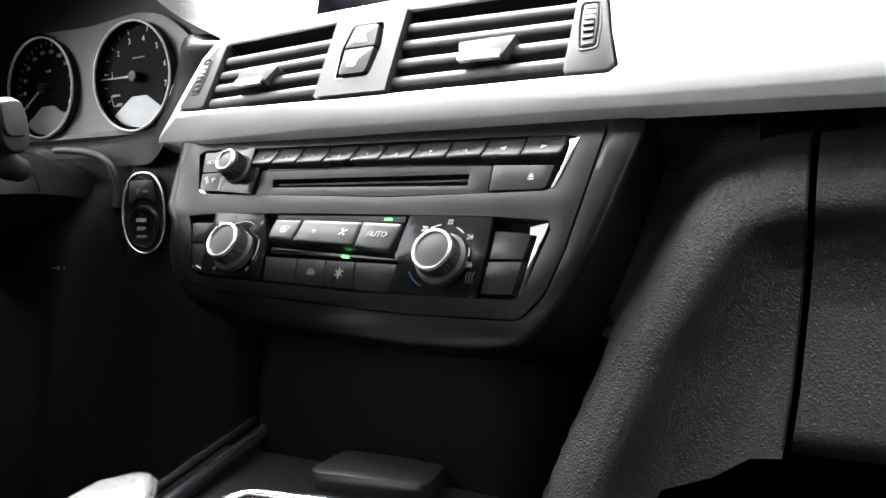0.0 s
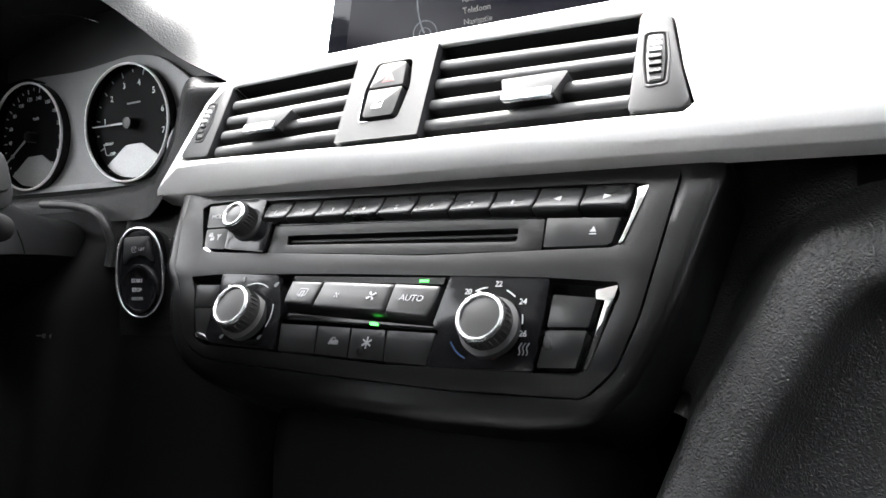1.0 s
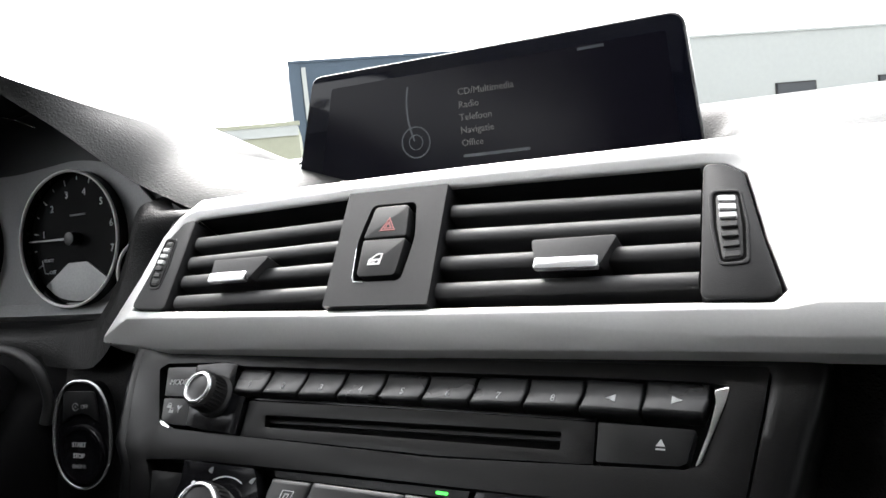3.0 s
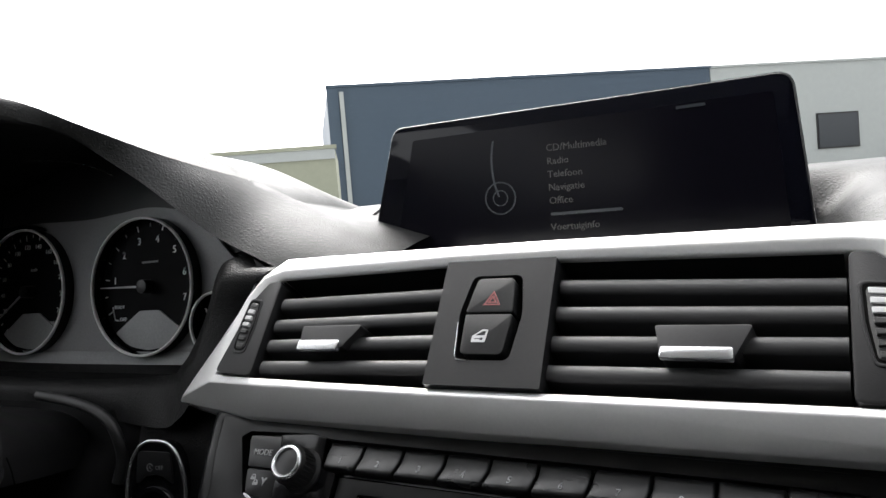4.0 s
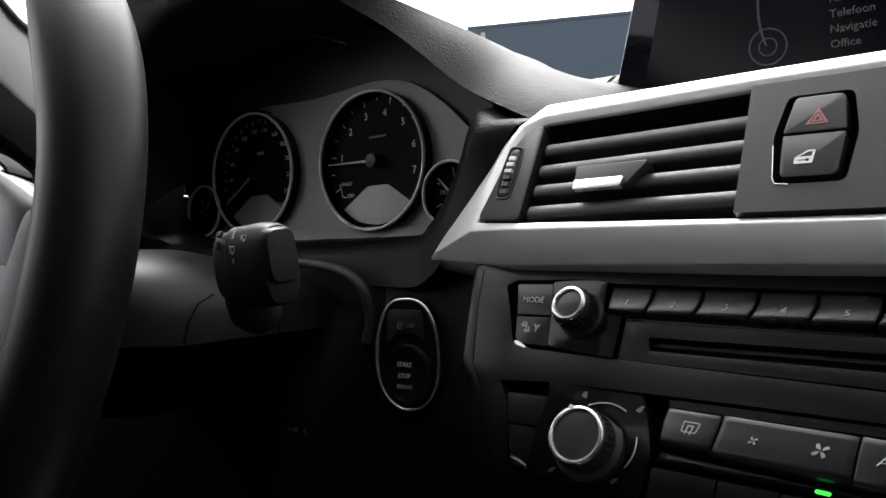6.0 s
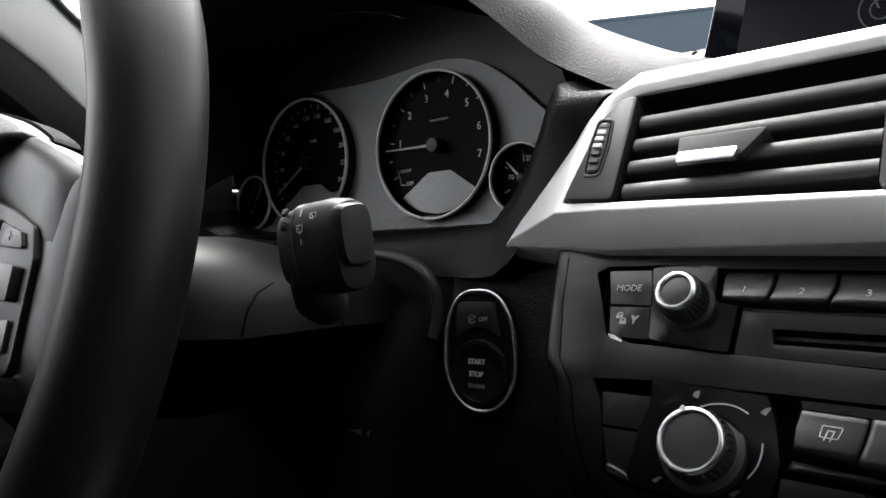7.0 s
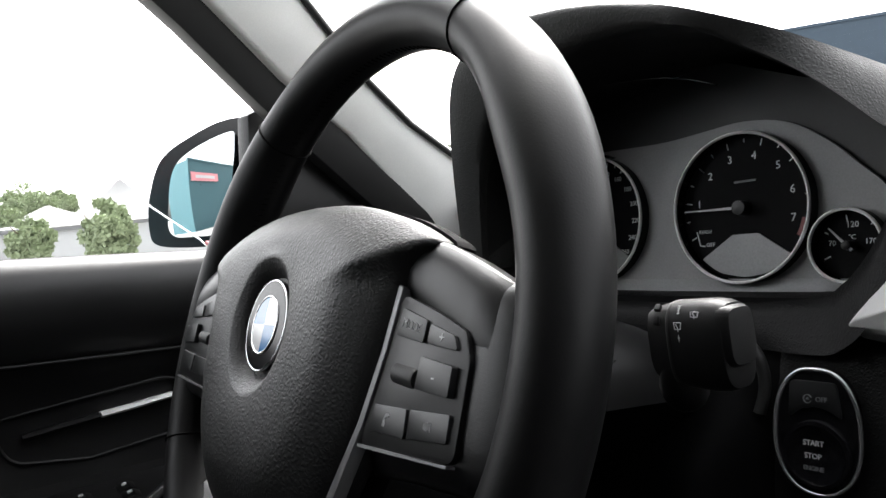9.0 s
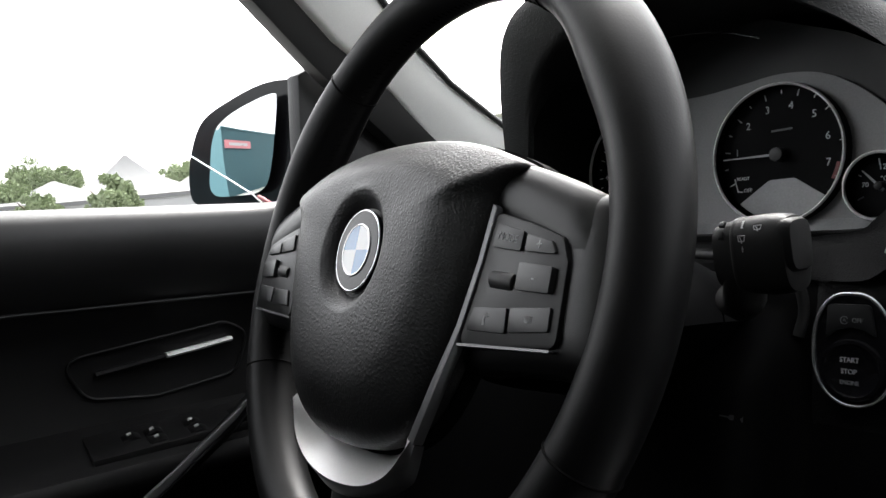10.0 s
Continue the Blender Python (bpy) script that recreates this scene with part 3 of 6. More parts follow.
knob("volume_knob", radio, (-0.0942, -0.0690), 0.0090, 0.0140, 0.0108, 0.0082, NB=NB + 0.002, label="black rotary knob with a silver rim")
tops = [-86.0, -65.8, -44.1, -21.8, -0.1, 21.8, 44.8, 68.4, 92.0]
bots = [-84.0, -66.6, -45.4, -23.4, -1.6, 20.6, 43.6, 67.4, 90.6]
for i in range(8):
    t0, t1, b0, b1 = tops[i] + 0.5, tops[i + 1] - 0.5, bots[i] + 0.5, bots[i + 1] - 0.5
    sag = -0.9 - i * 0.25
    pts = [(t0, -51.2 + sag * 0.9), (t1, -51.4 + sag * 0.9), (t1 + 0.3, -57 + sag), (b1, -65.6 + sag * 0.6), (b0, -65.6 + sag * 0.6), (t0 + 0.3, -57 + sag)]
    b = scoop("preset_button", [pts[0], pts[5], pts[4]], [pts[1], pts[2], pts[3]], NB, radio)
    SHAPE.insert(0, drape(pts[0][1], pts[4][1]))
    words("lettering", str(i + 1), 0.0044, ((t0 + t1) * 0.0005, -0.0600 + sag * 0.001, NB + 0.00015), M_PRINT, b)
    SHAPE.pop(0)
for t0, t1, b0, b1, sgn in ((92.5, 115.2, 91.1, 114.6, -1), (116.0, 139.4, 115.4, 137.2, 1)):
    b = scoop("skip_button", [(t0, -53.4), (t0 + 0.2, -59), (b0, -67.6)], [(t1, -54.4), (t1 + 0.2, -60), (b1, -68.6)], NB, radio, "black button with a white arrow")
    cx = 103.4 if sgn < 0 else 128
    SHAPE.insert(0, drape(-54, -68))
    part("arrow", prism(mm((cx - sgn * 1.8, -59.9), (cx + sgn * 2.1, -61.6), (cx - sgn * 1.8, -63.3)), NB - 0.0002, NB + 0.0003), M_PRINT, b)
    SHAPE.pop(0)
part("lip", prism(mm((-76, -66.6), (-60, -66.6), (40, -67.6), (98, -69), (98, -70.4), (40, -69.2), (-76, -68)), NF - 0.010, NF - 0.0006), M_GLOSS, radio, bevel=0.0004)
slot_h = rounded(mm((-63.6, -75.2), (84.4, -75.4), (84.6, -83.0), (-61.6, -81.4)), 0.0008, 3)
part("slot_surround", plate(mm((-76, -68.4), (40, -69.4), (97.6, -70.8), (98.4, -87.6), (32, -88.8), (-39, -87.0), (-75, -86.4)), [slot_h], NF - 0.008, NF - 0.0004), M_FASCIA, radio, bevel=0.0004)
part("slot_lip", prism(mm((-63, -76.6), (84, -76.8), (84, -78.2), (-62.6, -78)), NF - 0.009, NF - 0.004), M_RUBBER, radio)
b = key("eject_button", [(99, -71.0), (135, -72.2), (132.6, -84.8), (130, -86.2), (99.6, -86.6)], NB, radio, label="black eject button with a white symbol")
part("symbol", prism(mm((121.3, -79.2), (124.7, -79.3), (123.0, -76.4)), NB - 0.0002, NB + 0.0003), M_PRINT, b)
part("symbol", prism(mm((121.3, -80.0), (124.7, -80.1), (124.7, -80.7), (121.3, -80.6)), NB - 0.0002, NB + 0.0003), M_PRINT, b)
part("chrome_accent", prism(rounded(mm((141.0, -56.6), (146.4, -54.8), (144.6, -62), (137.6, -84.8), (135.4, -86.2), (139.6, -72), (141.6, -61)), 0.0008, 2), NF - 0.012, NF + 0.0006), M_CHROME, radio, "bright chrome accent", bevel=0.0006)
part("chrome_accent", prism(rounded(mm((-130, -81.6), (-127.4, -83.8), (-121.6, -85.4), (-122, -84.2), (-127, -82)), 0.0004, 2), NF - 0.010, NF + 0.0004), M_CHROME, radio, "bright chrome accent")

clim = thing("climate_control", MC, "black climate control panel with two rotary knobs and rows of buttons", "climate control")
part("body", prism([(x * 0.995, y) for x, y in climate_o], NF - 0.013, NF - 0.0062), M_DARK, clim)
part("knob_plate", prism(rounded(mm((-106, -100.8), (-61, -102), (-57, -112), (-51, -126), (-48, -146), (-100, -144.4), (-104.6, -140), (-107.5, -121)), 0.0015, 3), NF - 0.012, NB + 0.0012), M_GLOSS, clim, bevel=0.0010)
part("knob_plate", prism(rounded(mm((54, -102.4), (106.4, -103.8), (106.8, -120.6), (106, -148.8), (52, -149.2), (54.6, -132), (50.4, -128)), 0.0015, 3), NF - 0.012, NB + 0.0012), M_GLOSS, clim, bevel=0.0010)
knob("air_flow_knob", clim, (-0.0815, -0.1230), 0.0128, 0.0125, 0.0160, 0.0124, 112, "black air flow knob with a silver rim", NB - 0.0062)
knob("temperature_knob", clim, (0.0770, -0.1254), 0.0126, 0.0118, 0.0154, 0.0122, 100, "black temperature knob with a silver rim", NB - 0.0062)
ZL = NB + 0.0012
pr = bmesh.new()
for a0, a1 in ((118, 60), (20, -22)):
    ringband(0.0188, 0.0194, a0, a1, ZL, ZL + 0.0002, (-0.0770, -0.1262), 12, pr)
part("scale_marks", pr, M_PRINT, clim)
for x, y, s in ((-61.6, -107.6, 2.0), (-61.4, -139.4, 1.8), (-91, -140, 1.8), (-88, -104.4, 2.0)):
    part("air_symbol", prism(rounded(mm((x - s, y - s * 0.5), (x + s * 0.2, y - s), (x + s, y + s * 0.8), (x - s * 0.2, y + s * 0.4)), 0.0004, 2), ZL, ZL + 0.0002), M_DIM, clim)
for txt, a in (("20", 128), ("22", 82), ("24", 34), ("26", -12)):
    words("lettering", txt, 0.0042, (0.0785 + 0.0205 * math.cos(radians(a)), -0.1270 + 0.0205 * math.sin(radians(a)), ZL + 0.0001), M_PRINT, clim, spread=0.9)
pr = bmesh.new()
for a0, a1 in ((118, 98), (66, 48), (16, 2)):
    ringband(0.0184, 0.0191, a0, a1, ZL, ZL + 0.0002, (0.0785, -0.1270), 8, pr)
part("scale_marks", pr, M_PRINT, clim)
part("cold_mark", ringband(0.0182, 0.0189, 250, 212, ZL, ZL + 0.0002, (0.0785, -0.1270), 10), M_BLUE, clim, "blue arc")
part("warm_mark", ringband(0.0182, 0.0189, -32, -66, ZL, ZL + 0.0002, (0.0785, -0.1270), 10), M_RED, clim, "red arc")
pr = bmesh.new()
for i in range(3):
    tubep = [(0.0985 + i * 0.0018 + 0.0005 * math.sin(j * 1.3), -0.1415 + j * 0.0010) for j in range(7)]
    prism([(x - 0.0003, y) for x, y in tubep] + [(x + 0.0003, y) for x, y in tubep[::-1]], ZL, ZL + 0.0002, pr)
part("seat_heat_symbol", pr, M_DIM, clim)
row1 = [("rear_screen_button", -50, -27.6, -46.8, -26.8, -105.4, -121.4), ("fan_button", -27, 21.4, -26.2, 23.2, -105.6, -123.2), ("auto_button", 22, 49.4, 23.8, 48.6, -106.6, -125.6)]
for nm, t0, t1, b0, b1, yt, yb in row1:
    dy = -0.0016 if nm != "rear_screen_button" else -0.0006
    key_ob = scoop(nm, [(t0, yt), (t0 + 0.4, yt - 7), (b0, yb)], [(t1, yt + dy * 1000 * 0.8), (t1 + 0.4, yt + dy * 1000 - 7), (b1, yb + dy * 1000)], NB + 0.0016, clim, "black rocker button with a white symbol", 0.0040)
    SHAPE.insert(0, lambda p, g=drape(yt, yb, 0.0040): g(p) + Vector((0, 0, -0.0018)))
    if nm == "auto_button":
        words("lettering", "AUTO", 0.0054, (0.0362, -0.1158, NB + 0.0036), M_KEYPRINT, key_ob, spread=0.92, turn=-2)
    elif nm == "fan_button":
        for cx, s in ((-0.0126, 0.0018), (0.0110, 0.0031)):
            fb = bmesh.new()
            for q in range(4):
                a = q * math.pi / 2 + 0.5
                prism([(cx + s * (math.cos(a) * u - math.sin(a) * w), -0.1148 + s * (math.sin(a) * u + math.cos(a) * w)) for u, w in ((0.1, 0), (0.5, 0.32), (0.95, 0.3), (1.0, -0.1), (0.5, -0.1))], NB + 0.0033, NB + 0.0036, fb)
            part("fan_symbol", fb, M_KEYPRINT, key_ob)
    else:
        part("screen_symbol", plate(rounded(mm((-41, -110.6), (-34, -110.8), (-34.4, -115.6), (-40.6, -115.4)), 0.0006, 2), [mm((-40.6, -111.0), (-34.4, -111.2), (-34.8, -115.2), (-40.2, -115.0))], NB + 0.0033, NB + 0.0036), M_KEYPRINT, key_ob)
        part("screen_symbol", prism(mm((-38.8, -112.2), (-36.2, -112.3), (-36.4, -116.6), (-36.8, -116.6), (-36.7, -112.8), (-38.3, -112.7), (-38.4, -116.4), (-38.8, -116.4)), NB + 0.0033, NB + 0.0036), M_KEYPRINT, key_ob)
    SHAPE.pop(0)
part("ledge", prism(mm((-48.6, -123.4), (54, -128.4), (53, -130.6), (-49.4, -127.4)), NF - 0.008, NF - 0.001), M_GLOSS, clim, bevel=0.0004)
row2 = [(-49, -22.4, -43.4, -17.6), (-21.6, 0.8, -16.8, 5.2), (1.6, 23.8, 6.0, 28.4), (24.6, 53.0, 29.2, 53.6)]
for i, (t0, t1, b0, b1) in enumerate(row2):
    y0, y1 = -130.8 - i * 0.45, -146.2 - i * 0.7
    key_ob = key("climate_button", [(t0, y0), (t1, y0 - 0.4), (b1 - 1.6, y1 - 0.5), (b0 - 1.6, y1)], NB + 0.0004, clim, bevel=0.0007)
    if i == 1:
        part("recirculation_symbol", plate(rounded(mm((-11.6, -141), (-4.6, -141), (-4.8, -138.8), (-6.6, -138.4), (-7.6, -136.9), (-9.6, -136.9), (-10.6, -138.6)), 0.0004, 2), [mm((-9.4, -138.8), (-7.2, -138.8), (-7.8, -137.7), (-9, -137.7))], NB + 0.0002, NB + 0.0006), M_DIM, key_ob)
    if i == 2:
        fb = bmesh.new()
        for q in range(3):
            a = math.pi / 2 + q * math.pi / 3
            dx, dy = math.cos(a) * 0.0032, math.sin(a) * 0.0032
            nx, ny = -math.sin(a) * 0.0004, math.cos(a) * 0.0004
            cx, cy = 0.0139, -0.1391
            prism([(cx + dx + nx, cy + dy + ny), (cx - dx + nx, cy - dy + ny), (cx - dx - nx, cy - dy - ny), (cx + dx - nx, cy + dy - ny)], NB + 0.0002, NB + 0.00055 + q * 0.00002, fb)
        part("snowflake_symbol", fb, M_KEYPRINT, key_ob)
part("indicator_strip", prism(mm((-50, -101.6), (50, -102.4), (49.6, -106.0), (-49.6, -104.6)), NF - 0.008, NF - 0.0002), M_FASCIA, clim)
part("indicator_lamp", prism(rounded(mm((35.6, -103.5), (41, -103.7), (40.8, -105.0), (35.4, -104.8)), 0.0004, 2), NF - 0.001, NF + 0.0002), G_GREEN, clim, "lit green indicator")
part("indicator_lamp", prism(rounded(mm((11.8, -127.6), (16.8, -127.9), (16.6, -129.2), (11.6, -128.9)), 0.0004, 2), NF - 0.001, NF + 0.0004), G_GREEN, clim, "lit green indicator")
for x in (-37, -17.2, -12.4, -7.6, -2.8, 2.0, 6.8, 11.6):
    part("fan_level_lamp", prism(mm((x - 1.9, -102.8), (x + 1.9, -102.9), (x + 1.9, -103.8), (x - 1.9, -103.7)), NF - 0.001, NF + 0.0001), M_SATIN, clim)
key("memory_button", [(108.6, -110.6), (129.4, -112), (127.4, -126), (108.4, -126.6)], NB - 0.0012, clim, bevel=0.0008)
key("memory_button", [(108.2, -128.2), (127.2, -127.6), (124.8, -145), (107, -145.8)], NB - 0.0012, clim, bevel=0.0008)
key("end_button", [(-131.5, -107.4), (-108.6, -107.2), (-107.4, -121), (-126, -121.4)], NB - 0.0012, clim, bevel=0.0008)
key("end_button", [(-125.4, -122.6), (-107.2, -122.4), (-103.4, -141.4), (-114, -140.8)], NB - 0.0012, clim, bevel=0.0008)
part("chrome_accent", prism(rounded(mm((128.6, -108.6), (138.6, -106.0), (137.2, -113), (130.8, -144.6), (129.0, -146.6), (131.6, -128), (133.6, -113.4), (129.4, -113)), 0.0008, 2), NF - 0.012, NF + 0.0006), M_CHROME, clim, "bright chrome accent", bevel=0.0006)
part("chrome_accent", prism(rounded(mm((-116.4, -138), (-113.4, -140.8), (-100, -143.4), (-100.4, -142.4), (-112.6, -138.6)), 0.0004, 2), NF - 0.010, NF + 0.0004), M_CHROME, clim, "bright chrome accent")


SHAPE.clear()


# ---- dashboard body ----
def pad_z(y):
    return along([(0.565, 0.955), (0.583, 0.9735), (0.60, 0.978), (0.66, 0.988), (0.72, 0.998), (0.77, 1.004), (0.84, 1.005), (1.15, 1.0)], y)


def pad_point(x, y):
    notch = 1 / (1 + math.exp((abs(x + 0.009) - 0.149) / 0.008)) / (1 + math.exp((y - 0.722) / 0.004))
    y += 0.010 * min(1, max(0, (-0.100 - x) / 0.04)) * min(1, max(0, (0.61 - y) / 0.045))
    return (x, y, pad_z(y) - 0.004 * (x / 0.7) ** 2 - 0.034 * notch * min(1, max(0, (y - 0.583) / 0.01)))


dash = thing("dashboard", I4, "soft black grained dashboard with a hooded instrument binnacle", "dashboard")
part("dash_pad", sheet(pad_point, span(-0.735, -0.165, 10), [0.70, 0.74, 0.80, 0.9, 1.0, 1.15]), M_PAD, dash, sharp=60)
part("dash_pad", sheet(pad_point, span(-0.158, 0.16, 76) + span(0.17, 0.735, 30), [0.583, 0.590, 0.60, 0.62, 0.64, 0.66, 0.68, 0.70, 0.708, 0.714, 0.72, 0.726, 0.735, 0.75, 0.77, 0.79, 0.82, 0.86, 0.92, 1.0, 1.08, 1.15]), M_PAD, dash, sharp=60)
part("dash_pad", sheet(pad_point, span(-0.190, -0.157, 4), [0.60, 0.62, 0.66, 0.70, 0.75, 0.82, 0.92, 1.15]), M_PAD, dash, sharp=60)

MID = -0.350
# inner edge and outer crest of the hood, pair by pair from the centre console to the door
EDGE = [((-0.14, 0.592, 0.964), (-0.105, 0.66, 0.97)), ((-0.168, 0.586, 0.98), (-0.15, 0.66, 0.993)), ((-0.182, 0.58, 0.988), (-0.185, 0.66, 1.009)), ((-0.19, 0.57, 1.0), (-0.201, 0.66, 1.02)), ((-0.197, 0.56, 1.011), (-0.201, 0.62, 1.027)), ((-0.209, 0.557, 1.022), (-0.204, 0.59, 1.033)), ((-0.218, 0.55, 1.031), (-0.21, 0.567, 1.04)), ((-0.2328, 0.5498, 1.0399), (-0.2214, 0.5513, 1.0488)), ((-0.2456, 0.5473, 1.0493), (-0.2386, 0.5437, 1.0572)), ((-0.258, 0.5425, 1.0578), (-0.2582, 0.5385, 1.0675)), ((-0.2672, 0.534, 1.0618), (-0.2846, 0.534, 1.0791)), ((-0.2873, 0.532, 1.0671), (-0.3318, 0.532, 1.0914)), ((-0.3146, 0.5335, 1.0696), (-0.3847, 0.5335, 1.0988)), ((-0.3455, 0.5345, 1.0691), (-0.4272, 0.5345, 1.0983)), ((-0.3802, 0.5365, 1.0655), (-0.4548, 0.5365, 1.091)), ((-0.4143, 0.5385, 1.0577), (-0.4746, 0.5385, 1.078)), ((-0.4441, 0.543, 1.0428), (-0.4812, 0.538, 1.0527)), ((-0.4589, 0.5455, 1.0173), (-0.4843, 0.5385, 1.0215)), ((-0.4681, 0.5476, 0.9849), (-0.4888, 0.5411, 0.9851)), ((-0.4735, 0.5484, 0.9252), (-0.4923, 0.5452, 0.925))]
LIP, CREST = [e[0] for e in EDGE], [e[1] for e in EDGE]


def smooth(keys, n):
    """Points along a Catmull-Rom curve."""
    p = [Vector(k) for k in keys]
    p = [p[0] * 2 - p[1], *p, p[-1] * 2 - p[-2]]
    out = []
    for i in range(1, len(p) - 2):
        for j in range(n):
            t = j / n
            a, b, c, d = p[i - 1], p[i], p[i + 1], p[i + 2]
            out.append(0.5 * (2 * b + (c - a) * t + (2 * a - 5 * b + 4 * c - d) * t * t + (3 * b - a - 3 * c + d) * t ** 3))
    out.append(p[-2])
    return out


def relax(pts, times):
    for _ in range(times):
        pts = [pts[0]] + [(a + b * 2 + c) / 4 for a, b, c in zip(pts, pts[1:], pts[2:])] + [pts[-1]]
    return pts


lip, crest = relax(smooth(LIP, 4), 14), relax(smooth(CREST, 4), 14)
rings = []
for near, far in zip(lip, crest):
    out_ = Vector((near.x - MID, 0, near.z - 0.95)).normalized()
    flare = (near.x - MID) * (4.0 if near.x < MID - 0.09 else 1.0 + 3.0 * max(0, (MID - 0.03 - near.x) / 0.06))
    puff = (out_ + Vector((0, -0.8, 0))).normalized() * 0.10 * (far - near).length
    deep = min(1, max(0, (MID - 0.06 - near.x) / 0.05))
    row = [Vector((near.x + flare * (0.10 + 0.10 * deep), 0.660, near.z - 0.012)), Vector((near.x + flare * (0.04 + 0.11 * deep), 0.610, near.z - 0.006)), near + Vector((0, 0.006, -0.0025)), near]
    row += [near + (far - near) * t + puff * math.sin(math.pi * t) for t in (0.12, 0.3, 0.5, 0.7, 0.88)] + [far]
    back_z = along([(0.970, 0.980), (0.993, 0.992), (1.009, 0.998), (1.020, 1.000), (1.033, 1.003), (1.050, 1.020), (1.086, 1.054)], far.z)
    for t in (0.08, 0.25, 0.5, 1.0):
        row.append(Vector((far.x, far.y + (0.745 - far.y) * t, far.z + (back_z - far.z) * (1 - (1 - t) ** 2))))
    for y, t in ((0.79, 0.4), (0.85, 0.8), (0.97, 1.0)):
        row.append(Vector((far.x + (far.x - MID) * 0.06 * t, y, back_z + (min(0.986, back_z) - back_z) * t)))
    rings.append(row)
part("binnacle_hood", loft([list(c) for c in zip(*rings)], False, False), M_PAD, dash, "grained instrument hood", sharp=60)

# surround of the instruments below the hood
low = [(-0.166, 0.592, 0.976), (-0.1725, 0.578, 0.975), (-0.176, 0.572, 0.967), (-0.183, 0.572, 0.952), (-0.190, 0.572, 0.939), (-0.199, 0.572, 0.926), (-0.211, 0.574, 0.915), (-0.230, 0.577, 0.906), (-0.30, 0.578, 0.901), (-0.40, 0.578, 0.901), (-0.44, 0.578, 0.903), (-0.465, 0.570, 0.910), (-0.476, 0.55, 0.927)]
inn = [(-0.182, 0.616, 0.979), (-0.185, 0.613, 0.977), (-0.188, 0.614, 0.968), (-0.194, 0.617, 0.952), (-0.201, 0.620, 0.936), (-0.211, 0.622, 0.920), (-0.223, 0.624, 0.909), (-0.240, 0.624, 0.9045), (-0.30, 0.624, 0.9035), (-0.40, 0.624, 0.9035), (-0.46, 0.624, 0.905), (-0.492, 0.622, 0.911), (-0.506, 0.62, 0.926)]
out = [(-0.146, 0.598, 0.970), (-0.148, 0.588, 0.968), (-0.152, 0.578, 0.963), (-0.162, 0.572, 0.944), (-0.174, 0.566, 0.924), (-0.190, 0.560, 0.900), (-0.204, 0.559, 0.886), (-0.225, 0.562, 0.880), (-0.30, 0.576, 0.880), (-0.40, 0.576, 0.880), (-0.45, 0.576, 0.882), (-0.485, 0.570, 0.892), (-0.497, 0.55, 0.915)]
lowx = [(a[0] + (a[0] + 0.365) * 0.03, a[1] - 0.004, a[2] - 0.006) for a in low]
sm = [smooth(r, 4) for r in (inn, low, lowx, out)]
part("binnacle_surround", loft(sm, False, False), M_PADFINE, dash, "fine-grained surround below the hood", sharp=70)


def lower_y(x, z):
    y = along([(0.55, 0.460), (0.70, 0.515), (0.80, 0.5515), (0.84, 0.5585), (0.885, 0.572), (0.905, 0.592)], z)
    bulge = 1 / (1 + math.exp((x + 0.257) / 0.004)) * along([(0.60, 0.040), (0.80, 0.047), (0.825, 0.042), (0.850, 0.020), (0.868, 0.0), (0.9, 0.0)], z)
    return y - bulge + 0.10 * max(0, (x + 0.125) / 0.07) ** 2


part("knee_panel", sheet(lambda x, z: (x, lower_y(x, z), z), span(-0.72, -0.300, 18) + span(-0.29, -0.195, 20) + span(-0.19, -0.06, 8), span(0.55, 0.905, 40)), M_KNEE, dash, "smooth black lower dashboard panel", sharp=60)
part("stack_skin", sheet(lambda x, z: (x, lower_y(x, z) + 0.0025 - 0.0043 * min(1, max(0, (x + 0.252) / 0.012), max(0, (0.892 - z) / 0.010), max(0, (z - 0.786) / 0.020)), z), span(-0.252, -0.13, 32), span(0.785, 0.892, 36)), M_PADFINE, dash, "grained skin around the start button", sharp=60)

# lower centre stack under the fascia
cs = [(-0.130, -0.085), (-0.150, -0.079), (-0.164, -0.076), (-0.176, -0.077), (-0.19, -0.081), (-0.215, -0.092), (-0.24, -0.105), (-0.27, -0.120), (-0.33, -0.140)]
bm = bmesh.new()
rows = []
for v, n in cs:
    rows.append([MC @ Vector((u, v, n - 0.08 * (max(0, abs(u - 0.018) - 0.085) / 0.05) ** 2)) for u in span(-0.133, 0.157, 40)])
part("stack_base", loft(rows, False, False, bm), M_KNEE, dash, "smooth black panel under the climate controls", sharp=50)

# ---- passenger side: padded bolster and glove box ----
RIDGE = [Vector(p) for p in smooth([(0.4153, 0.8729), (0.3279, 0.8749), (0.2503, 0.8709), (0.2328, 0.8669), (0.215, 0.8599), (0.2017, 0.8476), (0.1943, 0.8372), (0.1833, 0.8193), (0.1754, 0.8052), (0.1639, 0.7863), (0.1538, 0.7612), (0.1395, 0.7279), (0.1282, 0.6981), (0.1058, 0.6375), (0.0769, 0.5509)], 5)]


def ridge_off(x, z):
    """Distance from the padded ridge, negative towards the console."""
    p, best, sign = Vector((x, z)), 9.0, 1
    for a, b in zip(RIDGE, RIDGE[1:]):
        d = b - a
        t = max(0, min(1, (p - a).dot(d) / d.dot(d)))
        q = p - (a + d * t)
        if q.length < best:
            best, sign = q.length, (1 if d.x * q.y - d.y * q.x > 0 else -1)
    return best * sign


